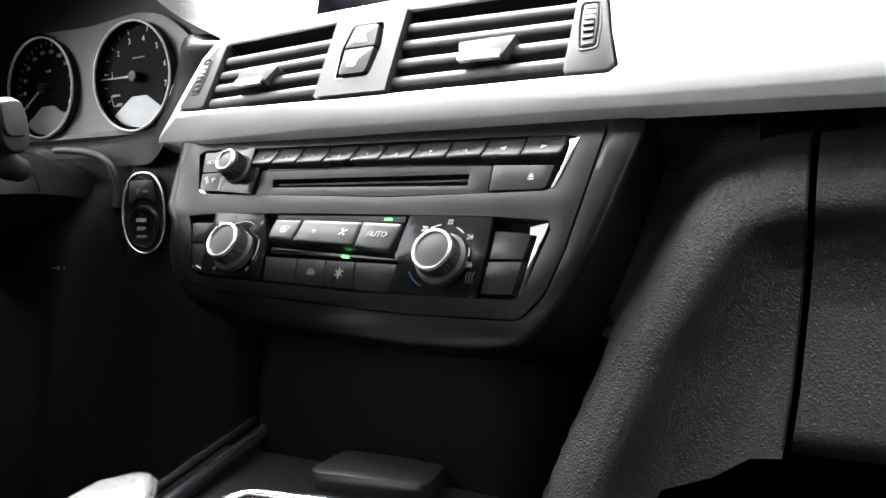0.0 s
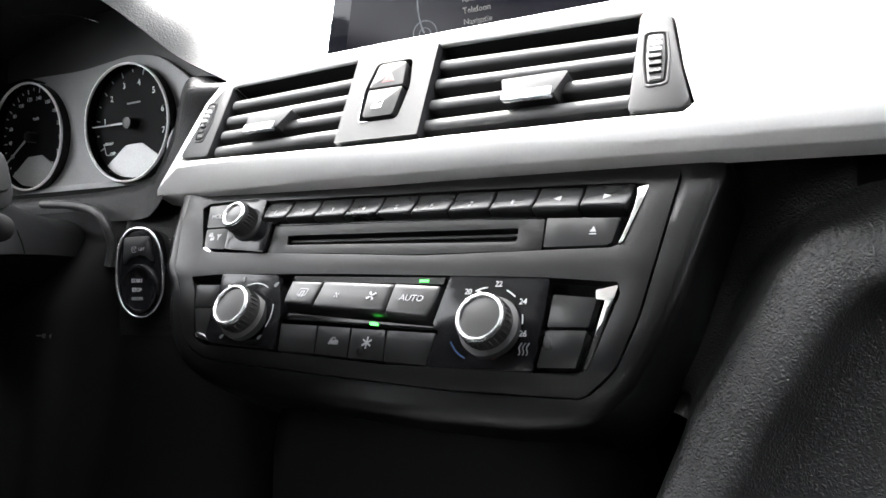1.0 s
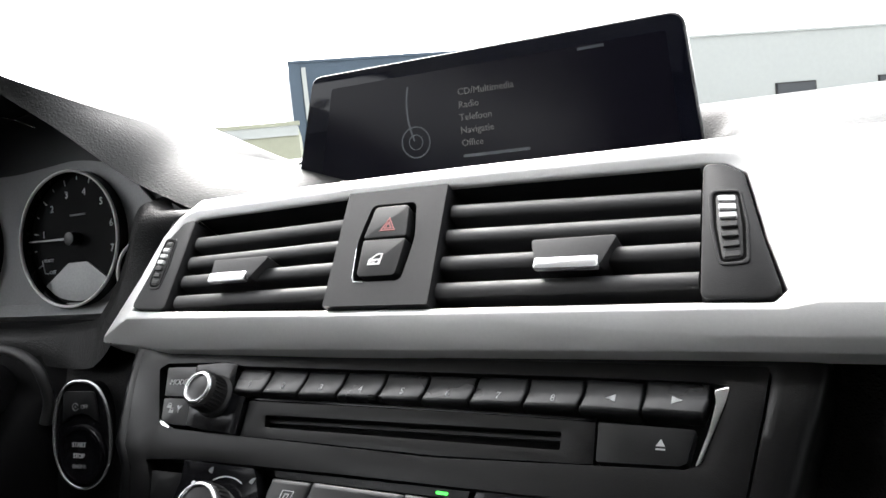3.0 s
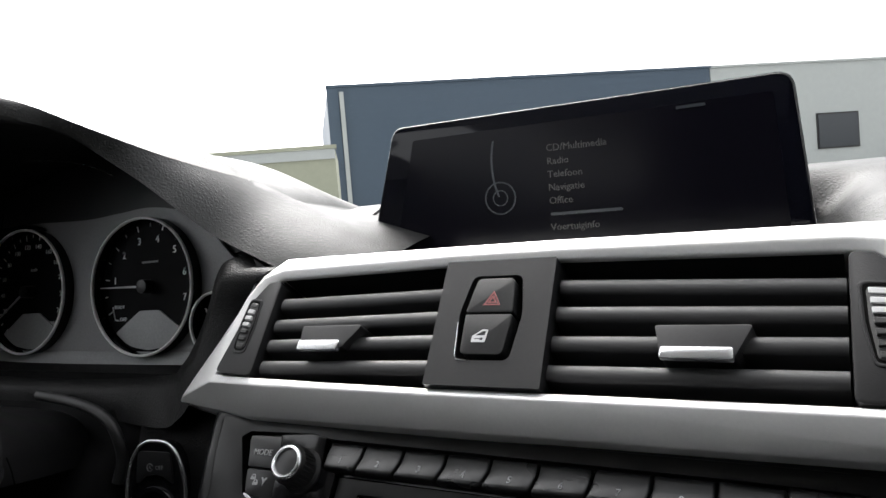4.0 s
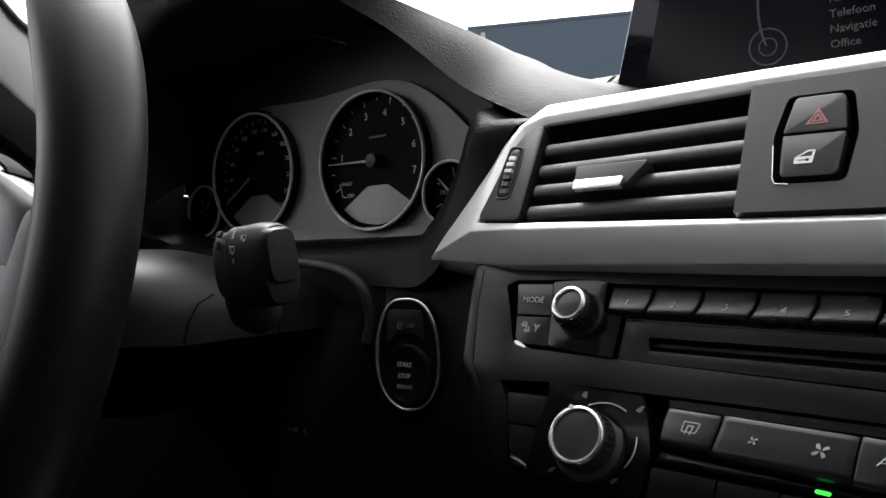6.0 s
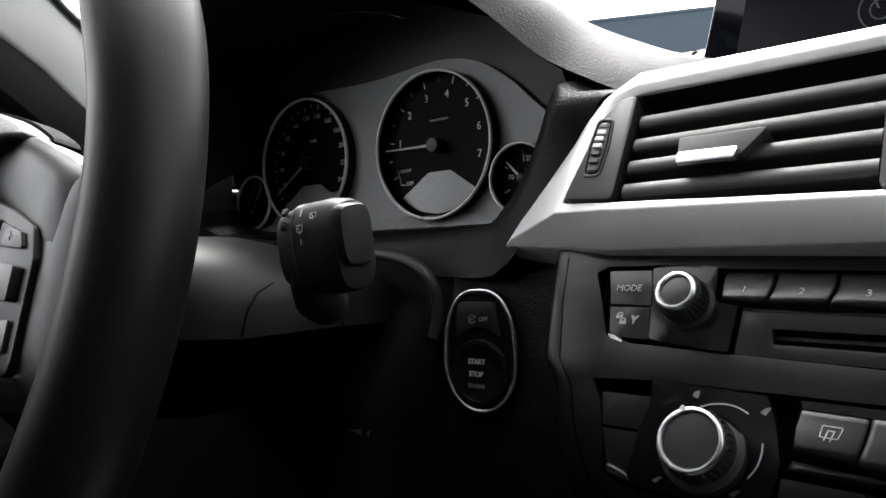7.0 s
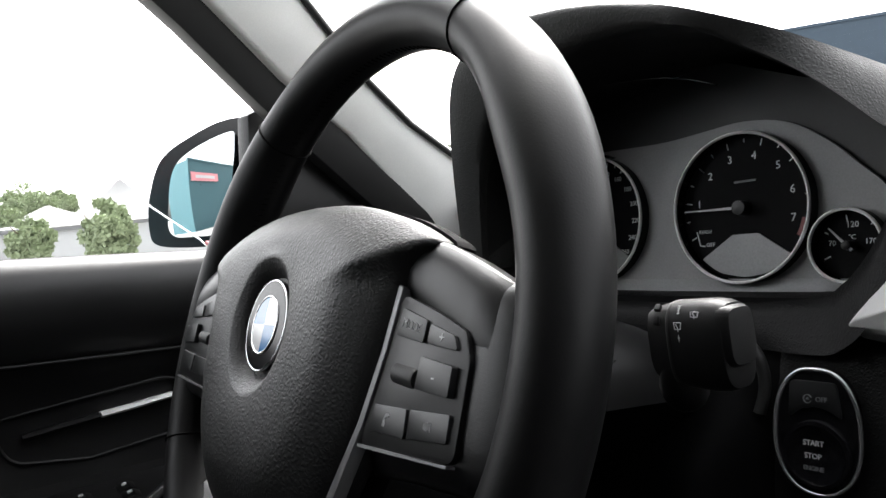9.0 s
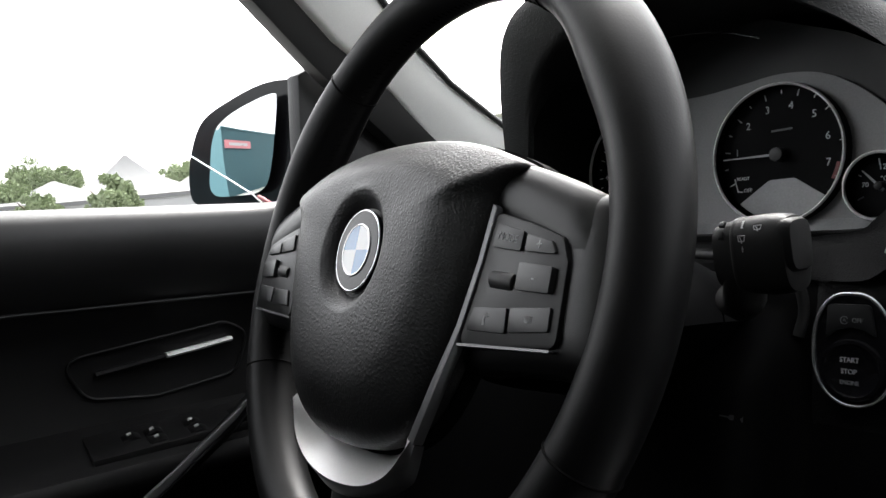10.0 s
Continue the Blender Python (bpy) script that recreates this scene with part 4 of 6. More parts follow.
def side_y(x, z):
    d = ridge_off(x, z)
    base = 0.5310 + (z - 0.84) * 0.29
    if d < 0:
        h = along([(-0.110, -0.200), (-0.080, -0.100), (-0.060, -0.060), (-0.045, -0.042), (-0.032, -0.031), (-0.020, -0.024), (-0.008, -0.018), (-0.003, -0.010), (0.0, 0.0)], d) - min(0.12, max(0, 0.786 - z) * 3.0) * min(1, -d / 0.004)
    else:
        h = along([(0.0, 0.0), (0.003, 0.0030), (0.008, 0.0060), (0.016, 0.0086), (0.024, 0.0090), (0.029, 0.0070), (0.034, 0.0015), (0.042, -0.0075), (0.055, -0.0150), (0.075, -0.0185), (0.12, -0.0160)], d)
    return base - h


ps = thing("passenger_dash_side", I4, "grained black padded bolster beside the centre console", "dashboard panel")
def gap_x(z):
    return along([(0.5356, 0.2207), (0.6776, 0.2376), (0.7279, 0.2443), (0.7542, 0.2477), (0.7975, 0.2512), (0.8362, 0.2535), (0.8729, 0.2547), (0.9048, 0.2556)], z)


def bolster_point(u, v):
    x = 0.085 + (gap_x(0.75) - 0.085) * u
    low_z = along([(0.0432, 0.504), (0.1504, 0.5356), (0.1741, 0.6749), (0.1876, 0.7019), (0.2152, 0.7106), (0.2318, 0.7218), (0.2598, 0.7254)], x)
    z = low_z + (0.905 - low_z) * v
    x += (gap_x(z) - gap_x(0.75)) * max(0, (u - 0.6) / 0.4)
    return (x, side_y(x, z), z)


part("bolster", sheet(bolster_point, span(0, 1, 90), span(0, 1, 120)), M_BOLSTER, ps, "grained padded bolster", sharp=70)
part("seam_edge", tube([(gap_x(z) - 0.0004, side_y(gap_x(z), z) + 0.0002, z) for z in span(0.728, 0.885, 20)], 0.0008, 6), M_PADFINE, ps)
gb = thing("glove_box", I4, "black glove box with a grained upper edge", "glove box")
part("door", sheet(lambda x, z: (x + (gap_x(z) - gap_x(0.905)) * max(0, 1 - (x - 0.259) / 0.05), side_y(x, z) + 0.002 + 0.012 * max(0, (0.738 - z) / 0.016) ** 2, z), span(0.259, 0.70, 60), span(0.722, 0.905, 70)), M_BOLSTER, gb, "grained glove box door", sharp=70)
# Dark block added behind the gap in place of its shade.
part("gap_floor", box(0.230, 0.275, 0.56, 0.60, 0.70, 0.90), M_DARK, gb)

# ---- centre display ----
ds = thing("display_screen", seat((0, 0.703, 1.0), 0.5, 1.5), "wide black display screen with a dim text menu", "display screen")
face = rounded(mm((-127.5, 52), (121.5, 53.4), (130, -45), (-155, -45)), [0.010, 0.010, 0.002, 0.002], 7)
part("housing", prism([(x * 1.006, y * 1.012) for x, y in face], -0.016, -0.0012), M_SATIN, ds, bevel=0.0020, seg=3)
part("bezel_edge", prism([(x * 1.0085, y * 1.018) for x, y in face], -0.0052, -0.0022), M_ALU, ds, "thin grey edge")
part("glass", prism(face, -0.0012, 0.0), M_SCREEN, ds, "glossy black glass", bevel=0.0005)
part("panel", prism(rounded(mm((-113, 42.5), (112, 44), (118, -45), (-135, -45)), 0.002, 3), -0.0008, 0.0001), M_LCDPANEL, ds, "dark grey picture area behind the glass")
for i, text in enumerate(("CD/Multimedia", "Radio", "Telefoon", "Navigatie", "Office", None, "Voertuiginfo")):
    yy = 0.0270 - i * 0.00825
    if text:
        words("menu_line", text, 0.0062, (-0.0200, yy, 0.0003), G_TEXT, ds, "LEFT", 0.0001)
    else:
        part("menu_line", prism(rounded([(-0.0195, yy - 0.0009), (0.0255, yy - 0.0009), (0.0255, yy + 0.0009), (-0.0195, yy + 0.0009)], 0.0008, 2), 0.0001, 0.0004), G_ROUTE, ds)
part("dial_symbol", ringband(0.0098, 0.0106, 0, 359.9, 0.0001, 0.0004, (-0.0525, -0.0015), 40), G_ROUTE, ds)
part("dial_symbol", ringband(0.0046, 0.0052, 0, 359.9, 0.0001, 0.0004, (-0.0525, -0.0015), 30), G_ROUTE, ds)
part("menu_arc", prism([(x - 0.0006, y) for x, y in arc(0.06, 165, 200, 14, (0.003, 0.020))] + [(x + 0.0006, y) for x, y in arc(0.06, 200, 165, 14, (0.003, 0.020))], 0.0001, 0.0004), G_ROUTE, ds)
part("status_bar", prism(mm((60, 40.8), (76, 41), (76, 42.6), (60, 42.4)), 0.0001, 0.0003), G_ROUTE, ds)

# ---- instrument cluster ----
CG = seat((-0.3575, 0.6345, 0.9577), 0.0, 7.5)
ic = thing("instrument_cluster", CG, "grey instrument cluster with four dark dials in bright rings", "instrument cluster")
carrier = rounded(mm((-166, -56), (136, -56), (150, -30), (155, 10), (136, 52), (95, 78), (30, 104), (-70, 118), (-140, 108), (-172, 70), (-176, -20)), 0.02, 4)
DIALS = [(50, 0, 50), (-80, 0, 49.5), (120, -27.5, 22), (-143, -27.5, 22)]
holes = [arc((r + 0.3) * 0.001, 0, 352.5, 47, (x * 0.001, y * 0.001)) for x, y, r in DIALS]
holes[2] = arc(0.0221, 0, 350, 35, (0.120, -0.0275))
holes[3] = arc(0.0221, 0, 350, 35, (-0.143, -0.0275))
brow_ = [(p.x, p.y) for p in smooth([(150, -6), (138, 9), (126, 20), (106, 38), (80, 53), (50, 58), (20, 56), (-14, 53.5), (-50, 54), (-80, 54.5), (-108, 51), (-135, 40), (-160, 26), (-174, 8)], 4)]
lower_half = mm(*brow_, (-176, -20), (-168, -54), (-162, -56), (132, -56), (138, -52), (149, -28))
part("carrier", plate(lower_half, holes, -0.0135, -0.0100), M_CLUSTER, ic, "satin grey dial carrier", bevel=0.0)
# Its dark tone paints the hood's shadow above the carrier.
part("upper_mask", prism(carrier, -0.0185, -0.0150), M_MASK, ic, "panel behind the dials darkened for hood shade")
part("backing", prism(carrier, -0.030, -0.022), M_DARK, ic)
# The pale film colour stands in for a bright reflection along this shelf.
part("lower_shelf", sheet(lambda x, t: (x * 0.001, -0.0468 - 0.0110 * t, -0.0100 + 0.0085 * t), span(-162, 134, 8), span(0, 1, 3)), M_LCD, ic, "sloping shelf below the dials paled for its reflection", sharp=60)
cowl = mm((-62.3, 48.6), (-70, 51.6), (-80, 53.6), (-108, 52), (-134, 44), (-156, 30), (-171, 10), (-173, -6), (-166, -16)) + arc(0.0226, 150, 62, 12, (-0.143, -0.0275)) + arc(0.0504, 188, 72, 30, (-0.080, 0))
part("dial_cowl", prism(cowl, -0.0135, -0.0030), M_DIAL, ic, "black cowl around the speedometer")


def dial(x, y, r, kind, nums, a0, a1, needle, labels):
    c = (x * 0.001, y * 0.001)
    d = part(kind, lathe([((r - 0.4) * 0.001, -0.0125), ((r - 0.4) * 0.001, -0.0105), (0.0005, -0.0105)], 48, c), M_DIAL, ic, "black dial in a bright ring")
    part("bezel_ring", lathe([((r - 0.6 + 1.0 * math.cos(q)) * 0.001, -0.0012 + 0.0014 * math.sin(q)) for q in (2 * math.pi * k / 14 for k in range(14))], 64, c, ring=True), M_RING, d, "bright silver ring", sharp=60)
    part("bezel_wall", loft([[(c[0] + (r - 1.2) * 0.001 * math.cos(2 * math.pi * i / 48), c[1] + (r - 1.2) * 0.001 * math.sin(2 * math.pi * i / 48), z) for i in range(48)] for z in (-0.0105, -0.0022)], True, False), M_GLOSS, d)
    part("bezel_tube", loft([[(c[0] + q * 0.001 * math.cos(2 * math.pi * i / 48), c[1] + q * 0.001 * math.sin(2 * math.pi * i / 48), z) for i in range(48)] for q, z in ((r + 0.25, -0.0120), (r + 0.1, -0.0022))], True, False), M_GLOSS, d, "black outer wall of the ring")
    tk = bmesh.new()
    for i in range(nums * 2 - 1):
        a = radians(a0 + (a1 - a0) * i / (nums * 2 - 2))
        l = 4.4 if i % 2 == 0 else 2.4
        ro, ri, w = (r - 3.4) * 0.001, (r - 3.4 - l) * 0.001, 0.00035
        cs_, sn = math.cos(a), math.sin(a)
        prism([(c[0] + ro * cs_ - w * sn, c[1] + ro * sn + w * cs_), (c[0] + ro * cs_ + w * sn, c[1] + ro * sn - w * cs_), (c[0] + ri * cs_ + w * sn, c[1] + ri * sn - w * cs_), (c[0] + ri * cs_ - w * sn, c[1] + ri * sn + w * cs_)], -0.0105, -0.0102, tk)
    part("ticks", tk, M_DIALPRINT, d)
    for t, a, rr, s in labels:
        words("numeral", t, s, (c[0] + rr * 0.001 * math.cos(radians(a)), c[1] + rr * 0.001 * math.sin(radians(a)), -0.0102), M_DIALPRINT, d)
    a = radians(needle)
    cs_, sn = math.cos(a), math.sin(a)
    L, b = (r - 7) * 0.001, 0.0010
    part("needle", prism([(c[0] - 0.004 * cs_ - b * sn, c[1] - 0.004 * sn + b * cs_), (c[0] - 0.004 * cs_ + b * sn, c[1] - 0.004 * sn - b * cs_), (c[0] + L * cs_ + 0.0003 * sn, c[1] + L * sn - 0.0003 * cs_), (c[0] + L * cs_ - 0.0003 * sn, c[1] + L * sn + 0.0003 * cs_)], -0.0040, -0.0032), M_PRINT, d, "white needle")
    part("hub", lathe([(0.075 * r * 0.001 + 0.0012, -0.0105), (0.075 * r * 0.001 + 0.0010, -0.0020), (0.0006, -0.0014)], 24, c), M_SATIN, d)
    return d


tach = dial(50, 0, 50, "rev_counter", 8, 205, -25, 180, [("1", 172, 36, 0.0075), ("2", 138, 35.5, 0.0075), ("3", 108, 35, 0.0075), ("4", 78, 35, 0.0075), ("5", 47, 35.5, 0.0075), ("6", 16, 35, 0.0075), ("7", -14, 35, 0.0075)])
part("red_zone", ringband(0.0405, 0.0440, -28, -12, -0.0105, -0.0102, (0.050, 0.0), 8), M_RED, tach, "red zone")
part("unit_bar", prism(mm((42, 17.2), (58, 17.6), (58, 19.0), (42, 18.6)), -0.0105, -0.0102), M_DIM, tach)
words("legend", "READY", 0.0034, (0.0190, -0.0145, -0.0102), M_DIALPRINT, tach)
words("legend", "OFF", 0.0040, (0.0230, -0.0235, -0.0102), M_DIALPRINT, tach)
part("legend_bracket", prism(mm((11.5, -14), (12.1, -14), (14.8, -23.4), (18.4, -24), (18.4, -24.6), (14.4, -24.2)), -0.0105, -0.0102), M_DIALPRINT, tach)
spd = dial(-80, 0, 49.5, "speedometer", 14, 225, -45, 214, [(str(v), 225 - v * 270 / 260, 36.5, 0.0052) for v in (20, 40, 60, 80, 100, 120, 140, 160, 180, 200, 220, 240, 260)])
words("legend", "km/h", 0.0040, (-0.0780, 0.0175, -0.0102), M_DIALPRINT, spd)
for d, cx in ((tach, 50), (spd, -80)):
    part("trip_display", prism(rounded(mm((cx - 33, -33.5), (cx - 9, -17.4), (cx + 10, -17), (cx + 33, -31.5), (cx + 20, -42.4), (cx, -46), (cx - 20, -43)), [0.001, 0.004, 0.004, 0.001, 0.03, 0.03, 0.03], 4), -0.0105, -0.0090), M_LCD, d, "blank grey display window")
tmp = dial(120, -27.5, 22, "temperature_gauge", 3, 205, -5, 135, [("120", 88, 12.5, 0.0050), ("170", 12, 11, 0.0046), ("70", 172, 12, 0.0046)])
words("legend", "°C", 0.0042, (0.1200, -0.0225, -0.0102), M_DIALPRINT, tmp)
dial(-143, -27.5, 22, "fuel_gauge", 5, 205, -5, 60, [])
part("hood_seam", tube([(x * 0.001, y * 0.001, 0.030) for x, y in [(-88, 95.5), (-70, 96.3), (-52, 96), (-36, 95.3), (-21, 94), (-2, 92), (17, 89), (39, 83), (59, 75)]], 0.0005, 6), M_ALU, ic)

# ---- start button ----
ST = seat((-0.2209, 0.5545, 0.8366), 4.0, 8.0)
sb = thing("start_button_panel", ST, "oval start button panel with a chrome rim", "start button")
oval = []
for k in range(64):
    c, q = math.cos(2 * math.pi * k / 64), math.sin(2 * math.pi * k / 64)
    e = 2 / (3.0 if q > 0 else 2.15)
    oval.append((0.0020 + 0.0218 * abs(c) ** e * math.copysign(1, c) * (1 - 0.20 * max(0, q) ** 1.5), 0.0030 + (0.0345 if q > 0 else 0.0285) * abs(q) ** e * math.copysign(1, q)))
cx, cy = 0.002, 0.006
part("plate", prism([(cx + (x - cx) * 0.98, cy + (y - cy) * 0.98) for x, y in oval], -0.010, 0.0026), M_GLOSS, sb, bevel=0.001)
part("chrome_rim", tube([(x, y, 0.0032) for x, y in oval], 0.0012, 8, True), M_ALU, sb, "bright chrome rim", sharp=80)
off = part("stop_start_button", prism(rounded(mm((-11, 31.5), (12.5, 31.5), (15, 13.5), (8, 17.6), (1.5, 18.6), (-6, 17), (-12.4, 12)), [0.003, 0.003, 0.001, 0.004, 0.004, 0.004, 0.001], 3), 0.0, 0.0040), M_BUTTON, sb, "black button lettered OFF", bevel=0.0009)
words("lettering", "OFF", 0.0036, (0.0052, 0.0225, 0.0042), M_DIM, off, spread=0.92)
part("symbol", ringband(0.0019, 0.0023, 20, 330, 0.0039, 0.0043, (-0.0018, 0.0225), 18), M_DIM, off)
words("lettering", "A", 0.0024, (-0.0018, 0.0225, 0.0042), M_DIM, off)
st = part("start_button", lathe([(0.0175, 0.0), (0.0175, 0.0040), (0.0168, 0.0050), (0.0150, 0.0052), (0.0138, 0.0044), (0.0004, 0.0046)], 48, (0.0018, -0.0055)), M_GLOSS, sb, "round black start button", sharp=40)
words("lettering", "START", 0.0039, (0.0010, 0.0003, 0.0048), M_PRINT, st, spread=0.9)
words("lettering", "STOP", 0.0039, (0.0006, -0.0062, 0.0048), M_PRINT, st, spread=0.9)
words("lettering", "ENGINE", 0.0032, (0.0008, -0.0124, 0.0048), M_DIM, st, spread=0.9)
ky = thing("key_mark", seat((-0.272, lower_y(-0.272, 0.807) - 0.0006, 0.807), 0, 20), "small printed key symbol on the knee panel", "symbol")
part("key_symbol", prism(rounded(mm((-4.5, -0.5), (1.5, -0.5), (2.5, -1.6), (5, -1.4), (5, 1.4), (2.5, 1.6), (1.5, 0.5), (-4.5, 0.5)), 0.0004, 2), 0.0, 0.0003), M_FAINT, ky)
for sgn in (-1, 1):
    part("key_arrow", prism(mm((sgn * 11, 1.8), (sgn * 9, 0), (sgn * 11, -1.8)), 0.0, 0.0003), M_FAINT, ky)

# ---- steering wheel ----
MW = seat((-0.354, 0.351, 0.917), 0.0, 20.6)
sw = thing("steering_wheel", MW, "black leather steering wheel with a silver lower spoke and round emblem", "steering wheel")
RR, SEG, SIDE = 0.1685, 128, 22
rim = []
for i in range(SEG):
    a = 2 * math.pi * i / SEG
    thumb = sum(math.exp(-(((math.degrees(a) - c + 180) % 360 - 180) / 15.0) ** 2) for c in (32, 148))
    rx, rz = 0.0152 + 0.0028 * thumb, 0.0172 + 0.0022 * thumb
    ring = []
    for k in range(SIDE):
        b = 2 * math.pi * k / SIDE
        rr = RR + rx * math.cos(b) - 0.0025 * thumb
        ring.append((rr * math.cos(a), rr * math.sin(a), rz * math.sin(b)))
    rim.append(ring)
rim.append(rim[0])
bm = loft(rim, True, False)
bmesh.ops.remove_doubles(bm, verts=bm.verts, dist=1e-6)
part("rim", bm, M_LEATHER, sw, "black leather rim with seams", sharp=80)
for a in (58, 132, 206, 334):
    ar = radians(a)
    thumb = sum(math.exp(-(((a - c + 180) % 360 - 180) / 15.0) ** 2) for c in (32, 148))
    rx, rz = 0.01545 + 0.0028 * thumb, 0.01745 + 0.0022 * thumb
    part("seam", tube([((RR + rx * math.cos(b) - 0.0025 * thumb) * math.cos(ar), (RR + rx * math.cos(b) - 0.0025 * thumb) * math.sin(ar), rz * math.sin(b)) for b in (2 * math.pi * k / 26 for k in range(26))], 0.0006, 5, True), M_DARK, sw)
stitch = bmesh.new()
for a0, a1 in ((60, 130), (134, 204)):
    for a in np.arange(a0 + 1, a1, 1.6):
        ar = radians(float(a))
        thumb = sum(math.exp(-(((a - c + 180) % 360 - 180) / 15.0) ** 2) for c in (32, 148))
        ri = RR - 0.0152 - 0.0053 * thumb
        tube([(ri * math.cos(ar) - 0.0002 * math.cos(ar), ri * math.sin(ar), -0.0015), (ri * math.cos(ar + 0.006), ri * math.sin(ar + 0.006), 0.0018)], 0.0004, 5, False, stitch)
part("stitching", stitch, M_DARK, sw)

AX = -0.009
HALF = [(0, 66.5), (30, 65.5), (58, 62), (84, 56), (104, 49), (113, 44), (108, 37.5), (103, 30), (101, 20), (98, 4), (93, -18), (86, -42), (73, -69), (54, -87), (28, -96.5), (0, -98.5)]
half = smooth(HALF, 3)
outline = [(p.x, p.y) for p in half] + [(-p.x, p.y) for p in half[-2:0:-1]]


def cover(s):
    """Height of the airbag cover at a relative distance from its middle, in mm."""
    return along([(0.0, 33.0), (0.5, 33.0), (0.66, 32.2), (0.74, 30.6), (0.82, 26.6), (0.90, 22.5), (0.96, 18.5), (0.99, 15.0), (1.0, 12.5)], s)


rings = []
for r, z in ((21.0, 25.5), (24.6, 25.0), (25.2, 26.2), (28.5, 29.3), (33.0, 32.6), (35.0, 33.1)):
    rings.append([((AX * 1000 + 2.0) * 0.001 + r * 0.001 * math.cos(t), 0.0025 + r * 0.001 * math.sin(t), z * 0.001) for t in (math.atan2(p[1], p[0]) for p in outline)])
for s in (0.55, 0.64, 0.72, 0.79, 0.85, 0.90, 0.94, 0.97, 0.985, 0.995, 1.0):
    rings.append([(AX + p[0] * 0.001 * s + 0.0020 * max(0, 1 - s) , p[1] * 0.001 * s + 0.0025 * max(0, 1 - s), cover(s) * 0.001) for p in outline])
rings.append([(AX + p[0] * 0.001, p[1] * 0.001, 0.001) for p in outline])
part("airbag_cover", loft(rings, True, False), M_AIRBAG, sw, "coarse-grained black centre cover", sharp=70)
part("cover_gap", prism([(AX + x * 0.00101, y * 0.00102) for x, y in outline], -0.006, 0.0035), M_DARK, sw)
part("airbag_mark", tube([(0.0475, 0.0085, 0.0312), (0.049, 0.0075, 0.0311), (0.0515, 0.0085, 0.0308), (0.054, 0.0105, 0.0304)], 0.0004, 5), M_DARK, sw)
part("airbag_mark", tube([(0.0485 + 0.0016 * math.cos(t), 0.0105 + 0.0020 * math.sin(t), 0.0312) for t in (2 * math.pi * k / 12 for k in range(12))], 0.0003, 5, True), M_DARK, sw)
ec = (AX + 0.0020, 0.0030)
em = part("emblem", lathe([(0.0224, 0.0250), (0.0226, 0.0276), (0.0216, 0.0288), (0.0004, 0.0290)], 56, ec), M_GLOSS, sw, "round black-rimmed badge", sharp=40)
part("emblem_rim", tube([(ec[0] + 0.0222 * math.cos(t), ec[1] + 0.0222 * math.sin(t), 0.0280) for t in (2 * math.pi * k / 56 for k in range(56))], 0.0007, 8, True), M_CHROME, em, "silver rim", sharp=80)
part("emblem_ring", tube([(ec[0] + 0.0140 * math.cos(t), ec[1] + 0.0140 * math.sin(t), 0.0289) for t in (2 * math.pi * k / 48 for k in range(48))], 0.0007, 8, True), M_CHROME, em, "silver ring", sharp=80)
for q in range(4):
    part("emblem_field", prism([ec] + arc(0.0135, 90 * q, 90 * q + 90, 12, ec), 0.0285, 0.02925), M_ENAMELBLUE if q in (1, 3) else M_ENAMELWHITE, em, "blue quarter" if q in (1, 3) else "white quarter")
for a in (62, 90, 118):
    part("emblem_bar", prism([(ec[0] + r * 0.001 * math.cos(radians(a + d)), ec[1] + r * 0.001 * math.sin(radians(a + d))) for r, d in ((16.4, -6), (16.4, 6), (20.6, 6), (20.6, -6))], 0.0283, 0.0288), M_ENAMELWHITE, em)


def mirrored(pts):
    return [(2 * AX - x, y) for x, y in pts]


def relief(pts, z0, z1, flip, taper=0.0):
    return prism(mirrored(pts) if flip else pts, z0, z1, None, taper)


